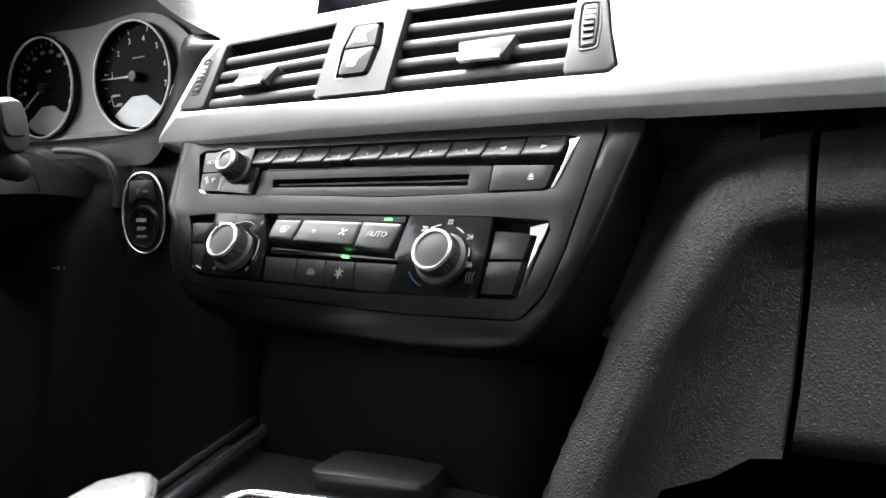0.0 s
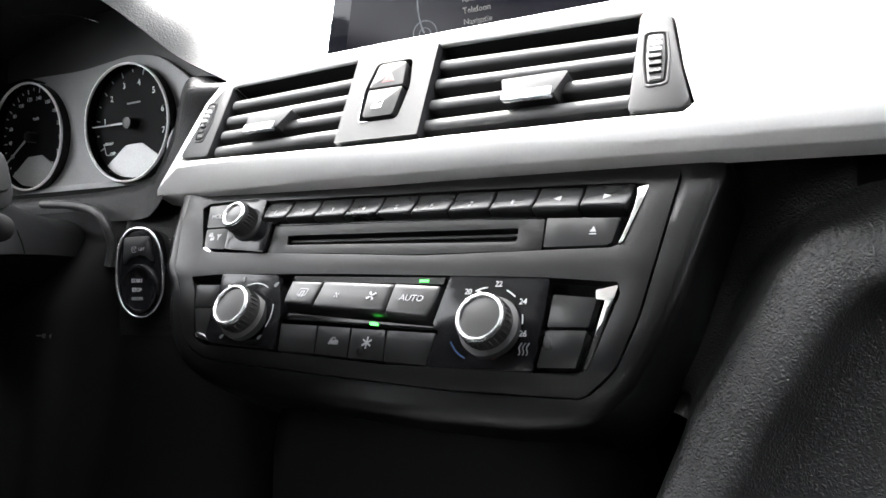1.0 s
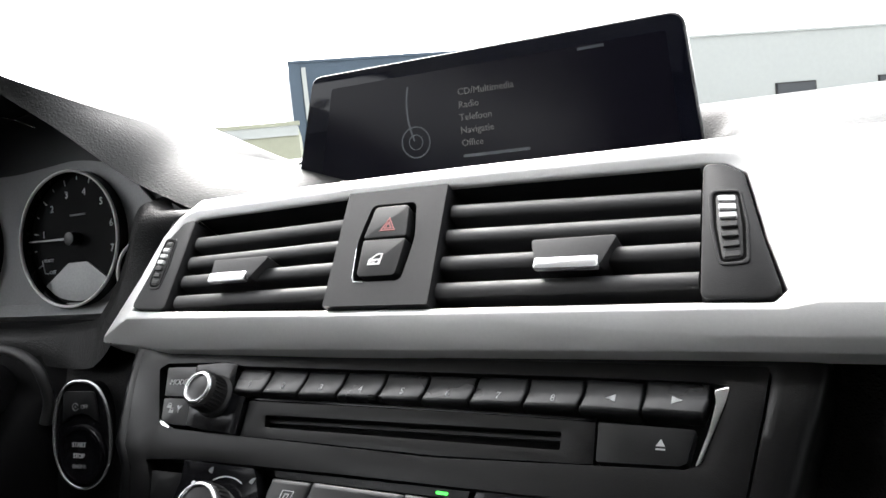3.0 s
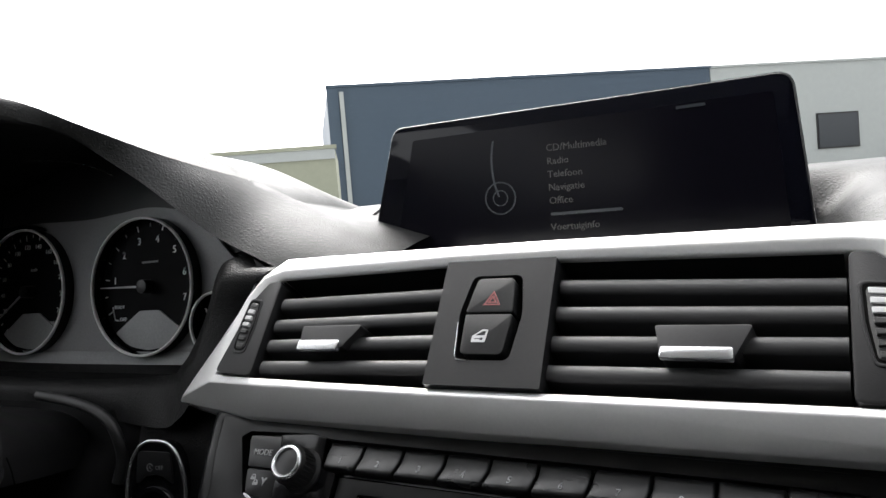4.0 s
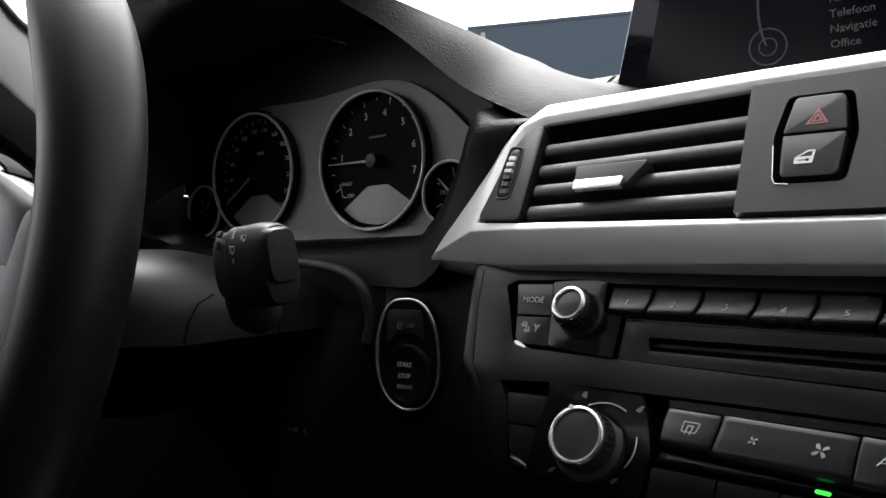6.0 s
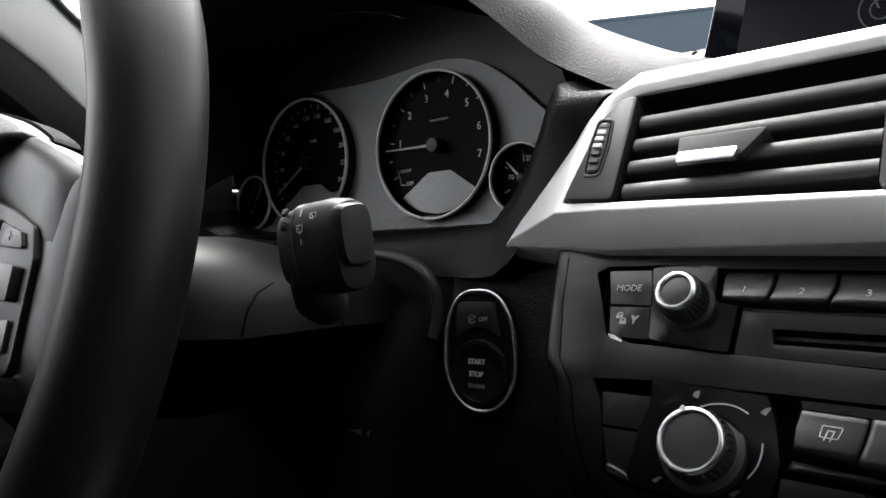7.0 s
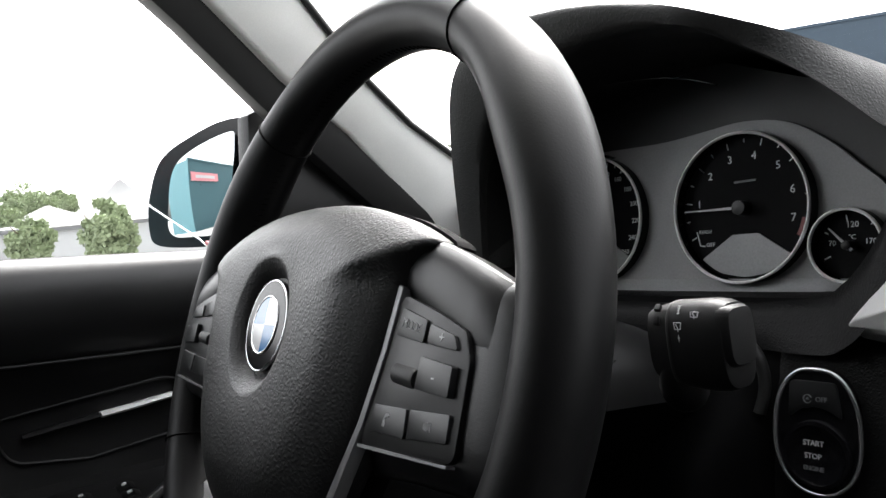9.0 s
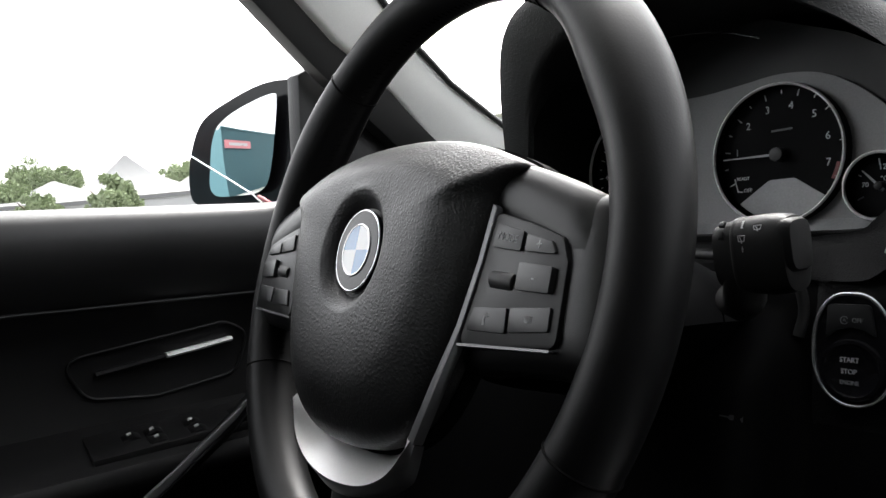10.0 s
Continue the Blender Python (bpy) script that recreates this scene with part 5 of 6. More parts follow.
for flip in (False, True):
    sgn = -1 if flip else 1
    body, ridge = [], []
    for u, top, bot, front, back in ((76, 47, -50, 8, -12), (88, 46.5, -49, 12.5, -12), (104, 44.5, -47, 14, -11), (120, 39.5, -46, 14.5, -11), (136, 33, -45, 15, -11), (148, 29, -45, 15.5, -11), (158, 29, -46, 15, -11), (168, 28, -46, 10, -9)):
        h, d, m = (top - bot) / 2, (front - back) / 2, (top + bot) / 2
        body.append([(AX + sgn * (u * 0.001 - AX), (m + h * abs(math.sin(t)) ** 0.5 * (1 if math.sin(t) > 0 else -1)) * 0.001, ((front + back) / 2 + d * abs(math.cos(t)) ** 0.5 * (1 if math.cos(t) > 0 else -1)) * 0.001) for t in (2 * math.pi * k / 28 for k in range(28))])
    for u, mid_y, ry, zc, rz in ((84, 38, 5, 9, 3), (90, 34, 13, 8.5, 7.2), (98, 31, 15, 8.5, 7.6), (110, 27.5, 16, 8.5, 7.6), (124, 22, 17, 8.5, 7.6), (138, 16, 18, 8.5, 7.8), (150, 10, 19, 8.0, 7.6), (160, 6, 16, 6, 5)):
        ridge.append([(AX + sgn * (u * 0.001 - AX), (mid_y + ry * math.sin(t)) * 0.001, (zc + rz * math.cos(t)) * 0.001) for t in (2 * math.pi * k / 20 for k in range(20))])
    sp = part("spoke", loft(body), M_SATIN, sw, "smooth black spoke", sharp=60)
    part("spoke_shoulder", loft(ridge), M_SATIN, sp, "rounded upper shoulder", sharp=60)
    pod = part("button_pod", relief(rounded(mm((94.5, 22.5), (122, 15.6), (139.5, 10), (144, 0), (144.5, -34), (82.5, -38), (89, -14)), 0.005), 0.0, 0.0172, flip), M_SATIN, sp, "satin black button pod", bevel=0.001)
    for pts, z, nm in (([(98.5, 16.8), (116.6, 12.6), (116, 4.2), (97, 6.2)], 0.0185, "mode_button"), ([(119, 11.6), (134.6, 8), (138, 2.8), (118.8, 4.2)], 0.0185, "volume_up_button"), ([(118.6, -0.6), (138.6, -2.6), (138.6, -13.2), (118.4, -12.4)], 0.0200, "volume_down_button"), ([(91.6, -20.8), (113.8, -20), (114.6, -30.6), (88.6, -31)], 0.0185, "phone_button"), ([(116, -19.8), (140, -18.4), (140.2, -28), (116.8, -30)], 0.0185, "voice_button")):
        kb = part(nm, relief(rounded(mm(*pts), 0.001, 3), 0.012, z, flip), M_BUTTON, pod, bevel=0.0010)
        if not flip:
            x, y = sum(p[0] for p in pts) * 0.001 / len(pts), sum(p[1] for p in pts) * 0.001 / len(pts)
            if nm == "mode_button":
                words("lettering", "MODE", 0.0050, (x, y, z + 0.0001), M_DIM, kb, turn=-10, spread=0.92)
            elif nm.startswith("volume"):
                words("lettering", "+" if nm == "volume_up_button" else "-", 0.0062, (x, y, z + 0.0001), M_PRINT, kb)
            elif nm == "phone_button":
                part("symbol", prism([(x - 0.0014 + px * 0.0026, y + py * 0.0026) for px, py in ((-0.5, -1), (0.1, -1), (0.15, -0.5), (-0.1, -0.2), (0.2, 0.4), (0.6, 0.3), (1.0, 0.7), (0.6, 1.0), (0.0, 0.8), (-0.5, 0.0))], z - 0.0002, z + 0.0002), M_SYMBOL, kb)
            else:
                part("symbol", prism([(x - 0.0022, y - 0.001), (x - 0.0022, y + 0.001), (x, y + 0.0016), (x + 0.0022, y - 0.0016), (x + 0.0022, y + 0.0016), (x, y - 0.0016)], z - 0.0002, z + 0.0002), M_DIM, kb)
    part("roller", relief(rounded(mm((97.5, -1), (116.4, -3.6), (115.6, -15), (96.4, -13.4)), 0.002), 0.010, 0.0155, flip), M_DARK, pod, bevel=0.0012)
    roller = bmesh.new()
    x0 = 2 * AX - 0.1065 if flip else 0.1065
    tube([(x0 - 0.0075, -0.0078, 0.0150), (x0 + 0.0075, -0.0090, 0.0150)], 0.0044, 14, False, roller)
    part("roller", roller, M_RUBBER, pod, "ribbed roller", bevel=0.0006)
    part("silver_edge", relief(mm((91.5, 26), (95, 24.5), (91.4, 0), (84.4, -30), (74, -58), (64, -86), (59, -84), (69, -57), (80.5, -29.5), (87.8, 0)), *((0.0, 0.0095) if flip else (0.0120, 0.0182)), flip), M_EDGE, sp, "thin silver edge", bevel=0.0008)
    part("pod_line", relief(mm((83, -37.2), (142, -34.6), (142, -35.6), (83, -38.4)), 0.010, 0.0178, flip), M_EDGE, sp)
low_in, low_out = [(67, -80), (52, -91), (31, -98.5), (0, -101)], [(73, -86), (58, -106), (34, -118.5), (0, -124.5)]
low_lip = [(69.5, -84.5), (54, -103), (31, -113.5), (0, -117)]
both = lambda h: h + [(-x * 0.9, y) for x, y in h[-2::-1]]
skin = lambda h, z, dy=0.0, z_end=None: [Vector((AX + p.x * 0.001, p.y * 0.001 + dy * min(1, max(0, (-p.y - 84) / 22)), z if z_end is None else z_end + (z - z_end) * min(1, max(0, (-p.y - 84) / 22)))) for p in smooth([(x, y, 0) for x, y in both(h)], 5)]
part("lower_spoke_trim", loft([skin(low_in, -0.010, 0.002, 0.0135), skin(low_in, -0.006, 0.0, 0.0140), skin([((a[0] + b_[0]) / 2, (a[1] + b_[1]) / 2) for a, b_ in zip(low_in, low_lip)], 0.0050, 0.0, 0.0160), skin(low_lip, 0.0160, 0, 0.0172), skin(low_lip, 0.0172, -0.0008)], False, False), M_SILVER, sw, "bright silver lower spoke", sharp=60)
part("lower_spoke_edge", loft([skin(low_lip, 0.0171, -0.0009), skin(low_lip, 0.0166, -0.0018), skin(low_out, 0.0110, 0.0, 0.0175), skin(low_out, 0.0030, 0.0, 0.0120)], False, False), M_EDGE, sw, "grey outer wall of the spoke", sharp=60)
part("lower_spoke", prism([(AX + x * 0.001, y * 0.001) for x, y in ((-30, -112), (30, -112), (27, -140), (26, -160), (-26, -160), (-27, -140))], -0.014, -0.001), M_SATIN, sw, bevel=0.004)
part("hub", lathe([(0.045, -0.060), (0.050, -0.020), (0.052, -0.006), (0.054, 0.0)], 32, (AX, 0.0)), M_SATIN, sw)

# ---- steering column and stalk ----
STALK_AT = (-0.1880, 0.4285, 0.9135)


def rbox(cx_, cy_, cz_, w, h, n=20, p=3.2):
    out_ = []
    for i in range(n):
        a = 2 * math.pi * i / n
        c, s = math.cos(a), math.sin(a)
        out_.append((cx_ + w * abs(c) ** (2 / p) * (1 if c > 0 else -1), cy_ - 0.25 * h * s, cz_ + h * abs(s) ** (2 / p) * (1 if s > 0 else -1)))
    return out_


def tucked(ring, cx_, cz_):
    """The ring with its lower half drawn in towards the bottom."""
    return [(cx_ + (x - cx_) * (1 - 9.0 * max(0, cz_ - z)), y, z) for x, y, z in ring]


col = thing("steering_column", I4, "smooth black steering column shroud behind the wheel", "steering column")
SHROUD = [(0.400, 0.880, 0.062, 0.036), (0.406, 0.878, 0.074, 0.044), (0.44, 0.872, 0.094, 0.050), (0.49, 0.867, 0.099, 0.049), (0.52, 0.862, 0.092, 0.044), (0.55, 0.856, 0.078, 0.036), (0.60, 0.850, 0.066, 0.030)]
rings = [tucked(rbox(-0.360, y, z, w, h, 40), -0.360, z) for y, z, w, h in SHROUD]
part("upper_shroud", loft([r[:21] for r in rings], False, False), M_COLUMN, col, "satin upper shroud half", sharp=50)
# The lower half takes a darker black that paints in its own shade.
part("lower_shroud", loft([[(-0.360 + (x + 0.360) * 0.985, y, z - 0.0004) for x, y, z in r[20:] + r[:1]] for r in rings], False, False), M_KNEE, col, "lower shroud half darkened for its shade", sharp=50)
part("front_cap", prism([(x, z) for x, y, z in rings[0]], 0.0, 0.003), M_COLUMN, col).matrix_local = pose(0, 0.403, 0, 90, 0, 0)
part("stalk_notch", tube([(-0.2655, 0.441, 0.873), (-0.2640, 0.444, 0.883), (-0.2630, 0.450, 0.891), (-0.2620, 0.459, 0.8945)], 0.0004, 6), M_DARK, col)
part("stalk_notch", tube([(-0.2600, 0.494, 0.882), (-0.2600, 0.496, 0.874), (-0.2600, 0.497, 0.866)], 0.0004, 6), M_DARK, col)
part("column_collar", tube([(p.x, p.y, p.z) for p in smooth([(-0.325, 0.562, 0.8965), (-0.297, 0.559, 0.8950), (-0.270, 0.556, 0.8915), (-0.254, 0.554, 0.8855), (-0.2475, 0.554, 0.876), (-0.2475, 0.556, 0.862), (-0.2510, 0.554, 0.848)], 4)], 0.0034, 10), M_RUBBER, col, "soft black lip around the column opening", sharp=60)
MST = pose(*STALK_AT, 0, 87, -5)
stk = thing("wiper_stalk", MST, "black wiper stalk with white symbols on its barrel", "wiper stalk")


def sq(w, h, z, p=2.5, n=28, cx=0.0, cy=0.0):
    return [(cx + w * abs(math.cos(t)) ** (2 / p) * (1 if math.cos(t) > 0 else -1), cy + h * abs(math.sin(t)) ** (2 / p) * (1 if math.sin(t) > 0 else -1), z * 0.86) for t in (2 * math.pi * i / n for i in range(n))]


part("barrel", loft([sq(0.0120, 0.0060, -0.0250, 3), sq(0.0140, 0.0078, -0.0238, 3), sq(0.0153, 0.0083, -0.0180, 3), sq(0.0169, 0.0090, -0.0060, 3), sq(0.0173, 0.0092, 0.0080, 3), sq(0.0167, 0.0090, 0.0150, 3), sq(0.0156, 0.0084, 0.0185, 3), sq(0.0130, 0.0068, 0.0195, 3)]), M_STALK, stk, "satin black barrel", sharp=40)
part("end_button", loft([sq(0.0112, 0.0074, 0.0120, 4, 28, -0.0036, -0.0008), sq(0.0112, 0.0074, 0.0203, 4, 28, -0.0036, -0.0008), sq(0.0102, 0.0066, 0.0224, 4, 28, -0.0036, -0.0008), sq(0.0060, 0.0035, 0.0230, 4, 28, -0.0036, -0.0008)]), M_STALK, stk, "soft black end button", sharp=50)
part("band", loft([sq(0.0158, 0.0086, -0.0118, 3), sq(0.0168, 0.0091, -0.0110, 3), sq(0.0169, 0.0091, -0.0102, 3), sq(0.0164, 0.0088, -0.0095, 3)], True, False), M_RUBBER, stk, sharp=60)
part("stem", tube([(0.004, 0.000, -0.012), (0.013, 0.001, -0.013), (0.019, 0.004, -0.016), (0.023, 0.014, -0.026), (0.025, 0.030, -0.045)], [0.0080, 0.0092, 0.0095, 0.0092, 0.0085], 18), M_STALK, stk, sharp=60)
WINDSCREEN = [[(-1, -0.7), (1, -0.7), (1.3, 0.8), (-1.3, 0.8), (-1, -0.7)], [(0.1, -1.2), (0.1, -0.5), (-0.6, 0.4)]]
TICKS = [[(0, -1.6), (0, 1.6)], [(-0.5, -1.6), (0.5, -1.6)], [(-0.4, -0.5), (0.4, -0.5)], [(-0.5, 0.6), (0.5, 0.6)], [(-0.5, 1.6), (0.5, 1.6)]]
MARK = [[(-0.5, 0), (0.5, 0)], [(0, -0.6), (0, 0.6)]]


def on_barrel(z, ang):
    t = radians(ang)
    c, s = math.cos(t), math.sin(t)
    e = 2 / 3
    return (0.01735 * abs(c) ** e * math.copysign(1, c), 0.00932 * abs(s) ** e * math.copysign(1, s), z * 0.86)


for zz, ang, size, lines in ((0.0055, 234, 1.7, WINDSCREEN), (-0.0035, 224, 1.4, TICKS), (-0.0038, 252, 1.6, WINDSCREEN), (-0.0035, 265, 1.2, MARK)):
    sy = bmesh.new()
    for ln in lines:
        dense = [(p[0] + (q[0] - p[0]) * f / 3, p[1] + (q[1] - p[1]) * f / 3) for p, q in zip(ln, ln[1:]) for f in (0, 1, 2)] + [ln[-1]]
        tube([on_barrel(zz + u * size * 0.001, ang - v * size * 3.6) for u, v in dense], 0.00018, 5, False, sy)
    part("symbol", sy, M_PRINT, stk)
for zz, ang in ((-0.0165, 218), (-0.0165, 244)):
    rows_ = [[on_barrel(zz + dz, ang + da) for da in (-7, -3, 3, 7)] for dz in (-0.0018, 0.0018)]
    part("selector_ridge", loft([[(x * 1.03, y * 1.03, z) for x, y, z in r] + [(x * 0.94, y * 0.94, z) for x, y, z in r[::-1]] for r in rows_]), M_PANEL, stk, bevel=0.0004)


# ---- centre tunnel ----
tn = thing("centre_tunnel", I4, "black centre tunnel with a chrome-edged tray", "centre console")
part("tunnel_body", prism(rounded([(-0.135, -0.6), (0.120, -0.6), (0.105, 0.50), (-0.110, 0.50)], 0.01), 0.30, 0.690), M_SATIN, tn, bevel=0.008, seg=3)
tray = rounded([(-0.050, 0.20), (0.075, 0.20), (0.072, 0.452), (-0.040, 0.440)], 0.022, 6)
part("tray_rim", tube([(x, y, 0.6935) for x, y in tray], 0.0045, 8, True), M_CHROME, tn, "bright chrome rim", sharp=80)
part("tray_floor", prism([(x, y) for x, y in tray], 0.688, 0.6915), M_DARK, tn)
part("side_rail", tube([(-0.070, 0.25, 0.6935), (-0.068, 0.40, 0.6945), (-0.078, 0.52, 0.700)], 0.0055, 8), M_GLOSS, tn, sharp=80)
part("side_rail", tube([(-0.088, 0.25, 0.6935), (-0.088, 0.40, 0.6945), (-0.098, 0.52, 0.700)], 0.0035, 8), M_GLOSS, tn, sharp=80)
part("socket_cover", prism(rounded([(-0.010, 0.462), (0.070, 0.470), (0.066, 0.500), (-0.004, 0.496)], 0.008), 0.688, 0.702), M_SATIN, tn, bevel=0.003)
gear = thing("gear_selector", pose(-0.088, 0.385, 0.675), "silver-topped gear selector standing on the tunnel", "gear selector")
part("shaft", lathe([(0.024, 0.0), (0.018, 0.006), (0.013, 0.012)], 24), M_RUBBER, gear)
part("grip", loft([[(x * s + dx, y * s, z) for x, y in rounded([(-0.020, -0.030), (0.020, -0.030), (0.022, 0.016), (0.006, 0.034), (-0.006, 0.034), (-0.022, 0.016)], 0.007, 4)] for s, z, dx in ((0.62, 0.010, 0), (0.95, 0.022, 0), (1.0, 0.030, 0), (0.9, 0.0345, 0), (0.7, 0.036, 0))]), M_ALU, gear, "bright silver grip", sharp=50)


# ---- driver's door, pillar, mirror ----
DOOR_PROFILE = [(-0.760, 0.966), (-0.742, 0.970), (-0.722, 0.9715), (-0.708, 0.968), (-0.700, 0.958), (-0.697, 0.944), (-0.699, 0.928), (-0.708, 0.908), (-0.722, 0.893), (-0.730, 0.886), (-0.731, 0.880), (-0.738, 0.872), (-0.744, 0.850), (-0.745, 0.812), (-0.740, 0.782), (-0.716, 0.770), (-0.690, 0.764), (-0.668, 0.758), (-0.663, 0.747), (-0.666, 0.737), (-0.684, 0.725), (-0.714, 0.705), (-0.726, 0.66), (-0.728, 0.45)]
dr = thing("driver_door", I4, "black driver's door panel with a chrome handle and window switches", "car door")


def door_row(y):
    t = max(0.0, (0.42 - y))
    rise = 0.062 * (0.42 - y) - 0.004
    return [(x, y, z + (rise if z > 0.86 else rise * 0.35)) for x, z in DOOR_PROFILE]


part("upper_pad", loft([door_row(y)[:10] for y in span(-1.15, 0.80, 40)], False, False), M_DOORPAD, dr, "soft rounded upper pad", sharp=60)
part("panel", loft([door_row(y)[9:] for y in span(-1.15, 0.80, 40)], False, False), M_DOOR, dr, "dark moulded door panel", sharp=45)
part("window_seal", loft([[(-0.762, y, 0.965 + 0.062 * (0.42 - y) - 0.004), (-0.762, y, 0.9722 + 0.062 * (0.42 - y) - 0.004), (-0.752, y, 0.9730 + 0.062 * (0.42 - y) - 0.004), (-0.746, y, 0.967 + 0.062 * (0.42 - y) - 0.004)] for y in span(-1.15, 0.47, 8)]), M_SEAL, dr, "black rubber seal")
part("handle_bezel", tube([(-0.741, y, z) for y, z in rounded([(0.222, 0.846), (0.240, 0.808), (0.300, 0.798), (0.378, 0.804), (0.394, 0.842), (0.372, 0.856)], 0.022, 6)], 0.0016, 8, True), M_DOOR, dr, sharp=80)
part("door_handle", loft([[(-0.742 + dx, y, z + dz) for dx, dz in ((-0.004, 0.002), (0.006, 0.0024), (0.009, 0.0), (0.006, -0.0024), (-0.004, -0.002))] for y, z in ((0.250, 0.829), (0.27, 0.8305), (0.311, 0.8335))]), M_COLUMN, dr, "dark gloss end of the door handle")
part("door_handle", loft([[(-0.742 + dx, y, z + dz) for dx, dz in ((-0.004, 0.002), (0.007, 0.0026), (0.011, 0.0), (0.007, -0.0026), (-0.004, -0.002))] for y, z in ((0.312, 0.834), (0.34, 0.8355), (0.376, 0.8385))]), M_RING, dr, "chrome door handle", bevel=0.001)
part("crease_line", tube([(-0.7292, y, 0.8835 + 0.062 * (0.42 - y) - 0.004) for y in span(-0.6, 0.70, 20)], 0.0016, 8), M_DOORPAD, dr, sharp=80)
swp = part("switch_panel", loft([[(-0.728, y, 0.7785), (-0.680, y, 0.7685), (-0.680, y, 0.760), (-0.728, y, 0.770)] for y in (0.23, 0.30, 0.42)]), M_DOOR, dr, "dark switch panel", bevel=0.001)
for x, y, lit in ((-0.706, 0.266, 1), (-0.706, 0.285, 1), (-0.690, 0.285, 1), (-0.706, 0.319, 1), (-0.690, 0.320, 1), (-0.706, 0.362, 0), (-0.690, 0.362, 0)):
    zs = 0.7740 + (-0.706 - x) * 0.21
    s = part("window_switch", loft([[(x - 0.0062, y + dy, zs + dz), (x + 0.0062, y + dy, zs + dz - 0.0026), (x + 0.0062, y + dy, zs - 0.004), (x - 0.0062, y + dy, zs - 0.002)] for dy, dz in ((-0.0080, 0.002), (0.002, 0.0042), (0.0080, 0.001))]), M_SATIN, swp, bevel=0.0007)
    if lit:
        part("window_symbol", loft([[(x - 0.0018, y + dy, zs + dz + 0.0006), (x + 0.0014, y + dy, zs + dz - 0.0001), (x + 0.0014, y + dy, zs + dz - 0.0012), (x - 0.0018, y + dy, zs + dz - 0.0006)] for dy, dz in ((-0.0034, 0.0034), (0.0004, 0.0042))]), M_PRINT, s)
part("pull_handle", loft([[(x + a, y + 0.4 * b, z + b) for a, b in ((-0.010, 0.006), (0.004, 0.008), (0.008, 0.0), (0.004, -0.010), (-0.010, -0.008))] for x, y, z in ((-0.668, 0.10, 0.640), (-0.660, 0.20, 0.690), (-0.658, 0.28, 0.738), (-0.664, 0.345, 0.777), (-0.690, 0.385, 0.797))]), M_SATIN, dr, "curved door pull", sharp=60)
part("pull_trim", loft([[(x - 0.002, y + 0.4 * w, z + w), (x + 0.0012, y + 0.3 * w, z + w * 0.8), (x + 0.0020, y - 0.2 * w, z - w * 0.4), (x + 0.0004, y - 0.4 * w, z - w), (x - 0.003, y - 0.4 * w, z - w)] for x, y, z, w in ((-0.655, 0.10, 0.648, 0.0066), (-0.648, 0.20, 0.698, 0.0066), (-0.647, 0.28, 0.746, 0.0058), (-0.654, 0.345, 0.784, 0.0042), (-0.682, 0.384, 0.803, 0.0022))]), M_EDGE, dr, "satin silver strip", sharp=60)
part("sail_panel", loft([[(-0.722, y, z) for y, z in ((0.462, 0.955), (0.474, 1.094), (0.486, 1.100), (0.515, 1.100), (0.62, 1.010), (0.72, 0.955))], [(-0.742, y, z) for y, z in ((0.458, 0.950), (0.470, 1.094), (0.484, 1.102), (0.515, 1.102), (0.63, 1.010), (0.73, 0.95))]]), M_DOOR, dr, "black mirror triangle", bevel=0.003)
E1 = [(0.70, 0.905), (0.474, 1.095), (0.400, 1.160), (0.325, 1.220), (0.225, 1.288), (0.02, 1.335), (-0.5, 1.350)]
E2 = [(0.723, 0.931), (0.497, 1.121), (0.423, 1.186), (0.348, 1.246), (0.248, 1.314), (0.043, 1.361), (-0.5, 1.376)]


def lean(z):
    return -0.738 + max(0.0, z - 0.97) * 0.34


part("window_frame", loft([[(lean(a[1]) - 0.012, *a), (lean(a[1]) + 0.010, *a), (lean(b_[1]) + 0.016, *b_), (lean(b_[1]) - 0.010, *b_)] for a, b_ in zip(E1, E2)]), M_SEAL, dr, "dark window frame", bevel=0.002)
part("frame_groove", tube([(lean(a[1]) + 0.012, (a[0] + b_[0]) / 2, (a[1] + b_[1]) / 2) for a, b_ in zip(E1, E2)], 0.004, 8), M_RUBBER, dr, sharp=80)
E3 = [(0.836, 0.976), (0.72, 1.018), (0.626, 1.072), (0.571, 1.114), (0.5, 1.183), (0.415, 1.255), (0.309, 1.32), (0.117, 1.374)]
E2P = [(0.70, 0.93), (0.640, 0.988), (0.557, 1.068), (0.487, 1.118), (0.415, 1.180), (0.340, 1.240), (0.240, 1.308), (0.04, 1.355)]
rings = []
for a, c in zip(E2P, E3):
    x0, x1 = lean(a[1]) + 0.008, lean(c[1]) + 0.030
    b1 = (a[0] * 0.9 + c[0] * 0.1, a[1] * 0.9 + c[1] * 0.1)
    b2 = (a[0] * 0.3 + c[0] * 0.7, a[1] * 0.3 + c[1] * 0.7)
    rings.append([(x0, *a), (x0 + 0.014, b1[0] - 0.002, b1[1] - 0.002), (x1 - 0.002, b2[0] - 0.006, b2[1] - 0.006), (x1, *c), (x1 - 0.03, c[0] + 0.03, c[1] + 0.01), (x0 - 0.03, a[0] + 0.03, a[1] + 0.03)])
pl = thing("windscreen_pillar", I4, "light grey lined windscreen pillar beside the driver's door", "pillar")
part("lining", loft(rings), M_LINING, pl, "light grey lining", bevel=0.004, seg=3)
part("screen_seal", tube([(lean(c[1]) + 0.032, c[0] + 0.002, c[1] + 0.002) for c in E3], 0.0035, 8), M_SEAL, pl, "thin dark seal", sharp=80)

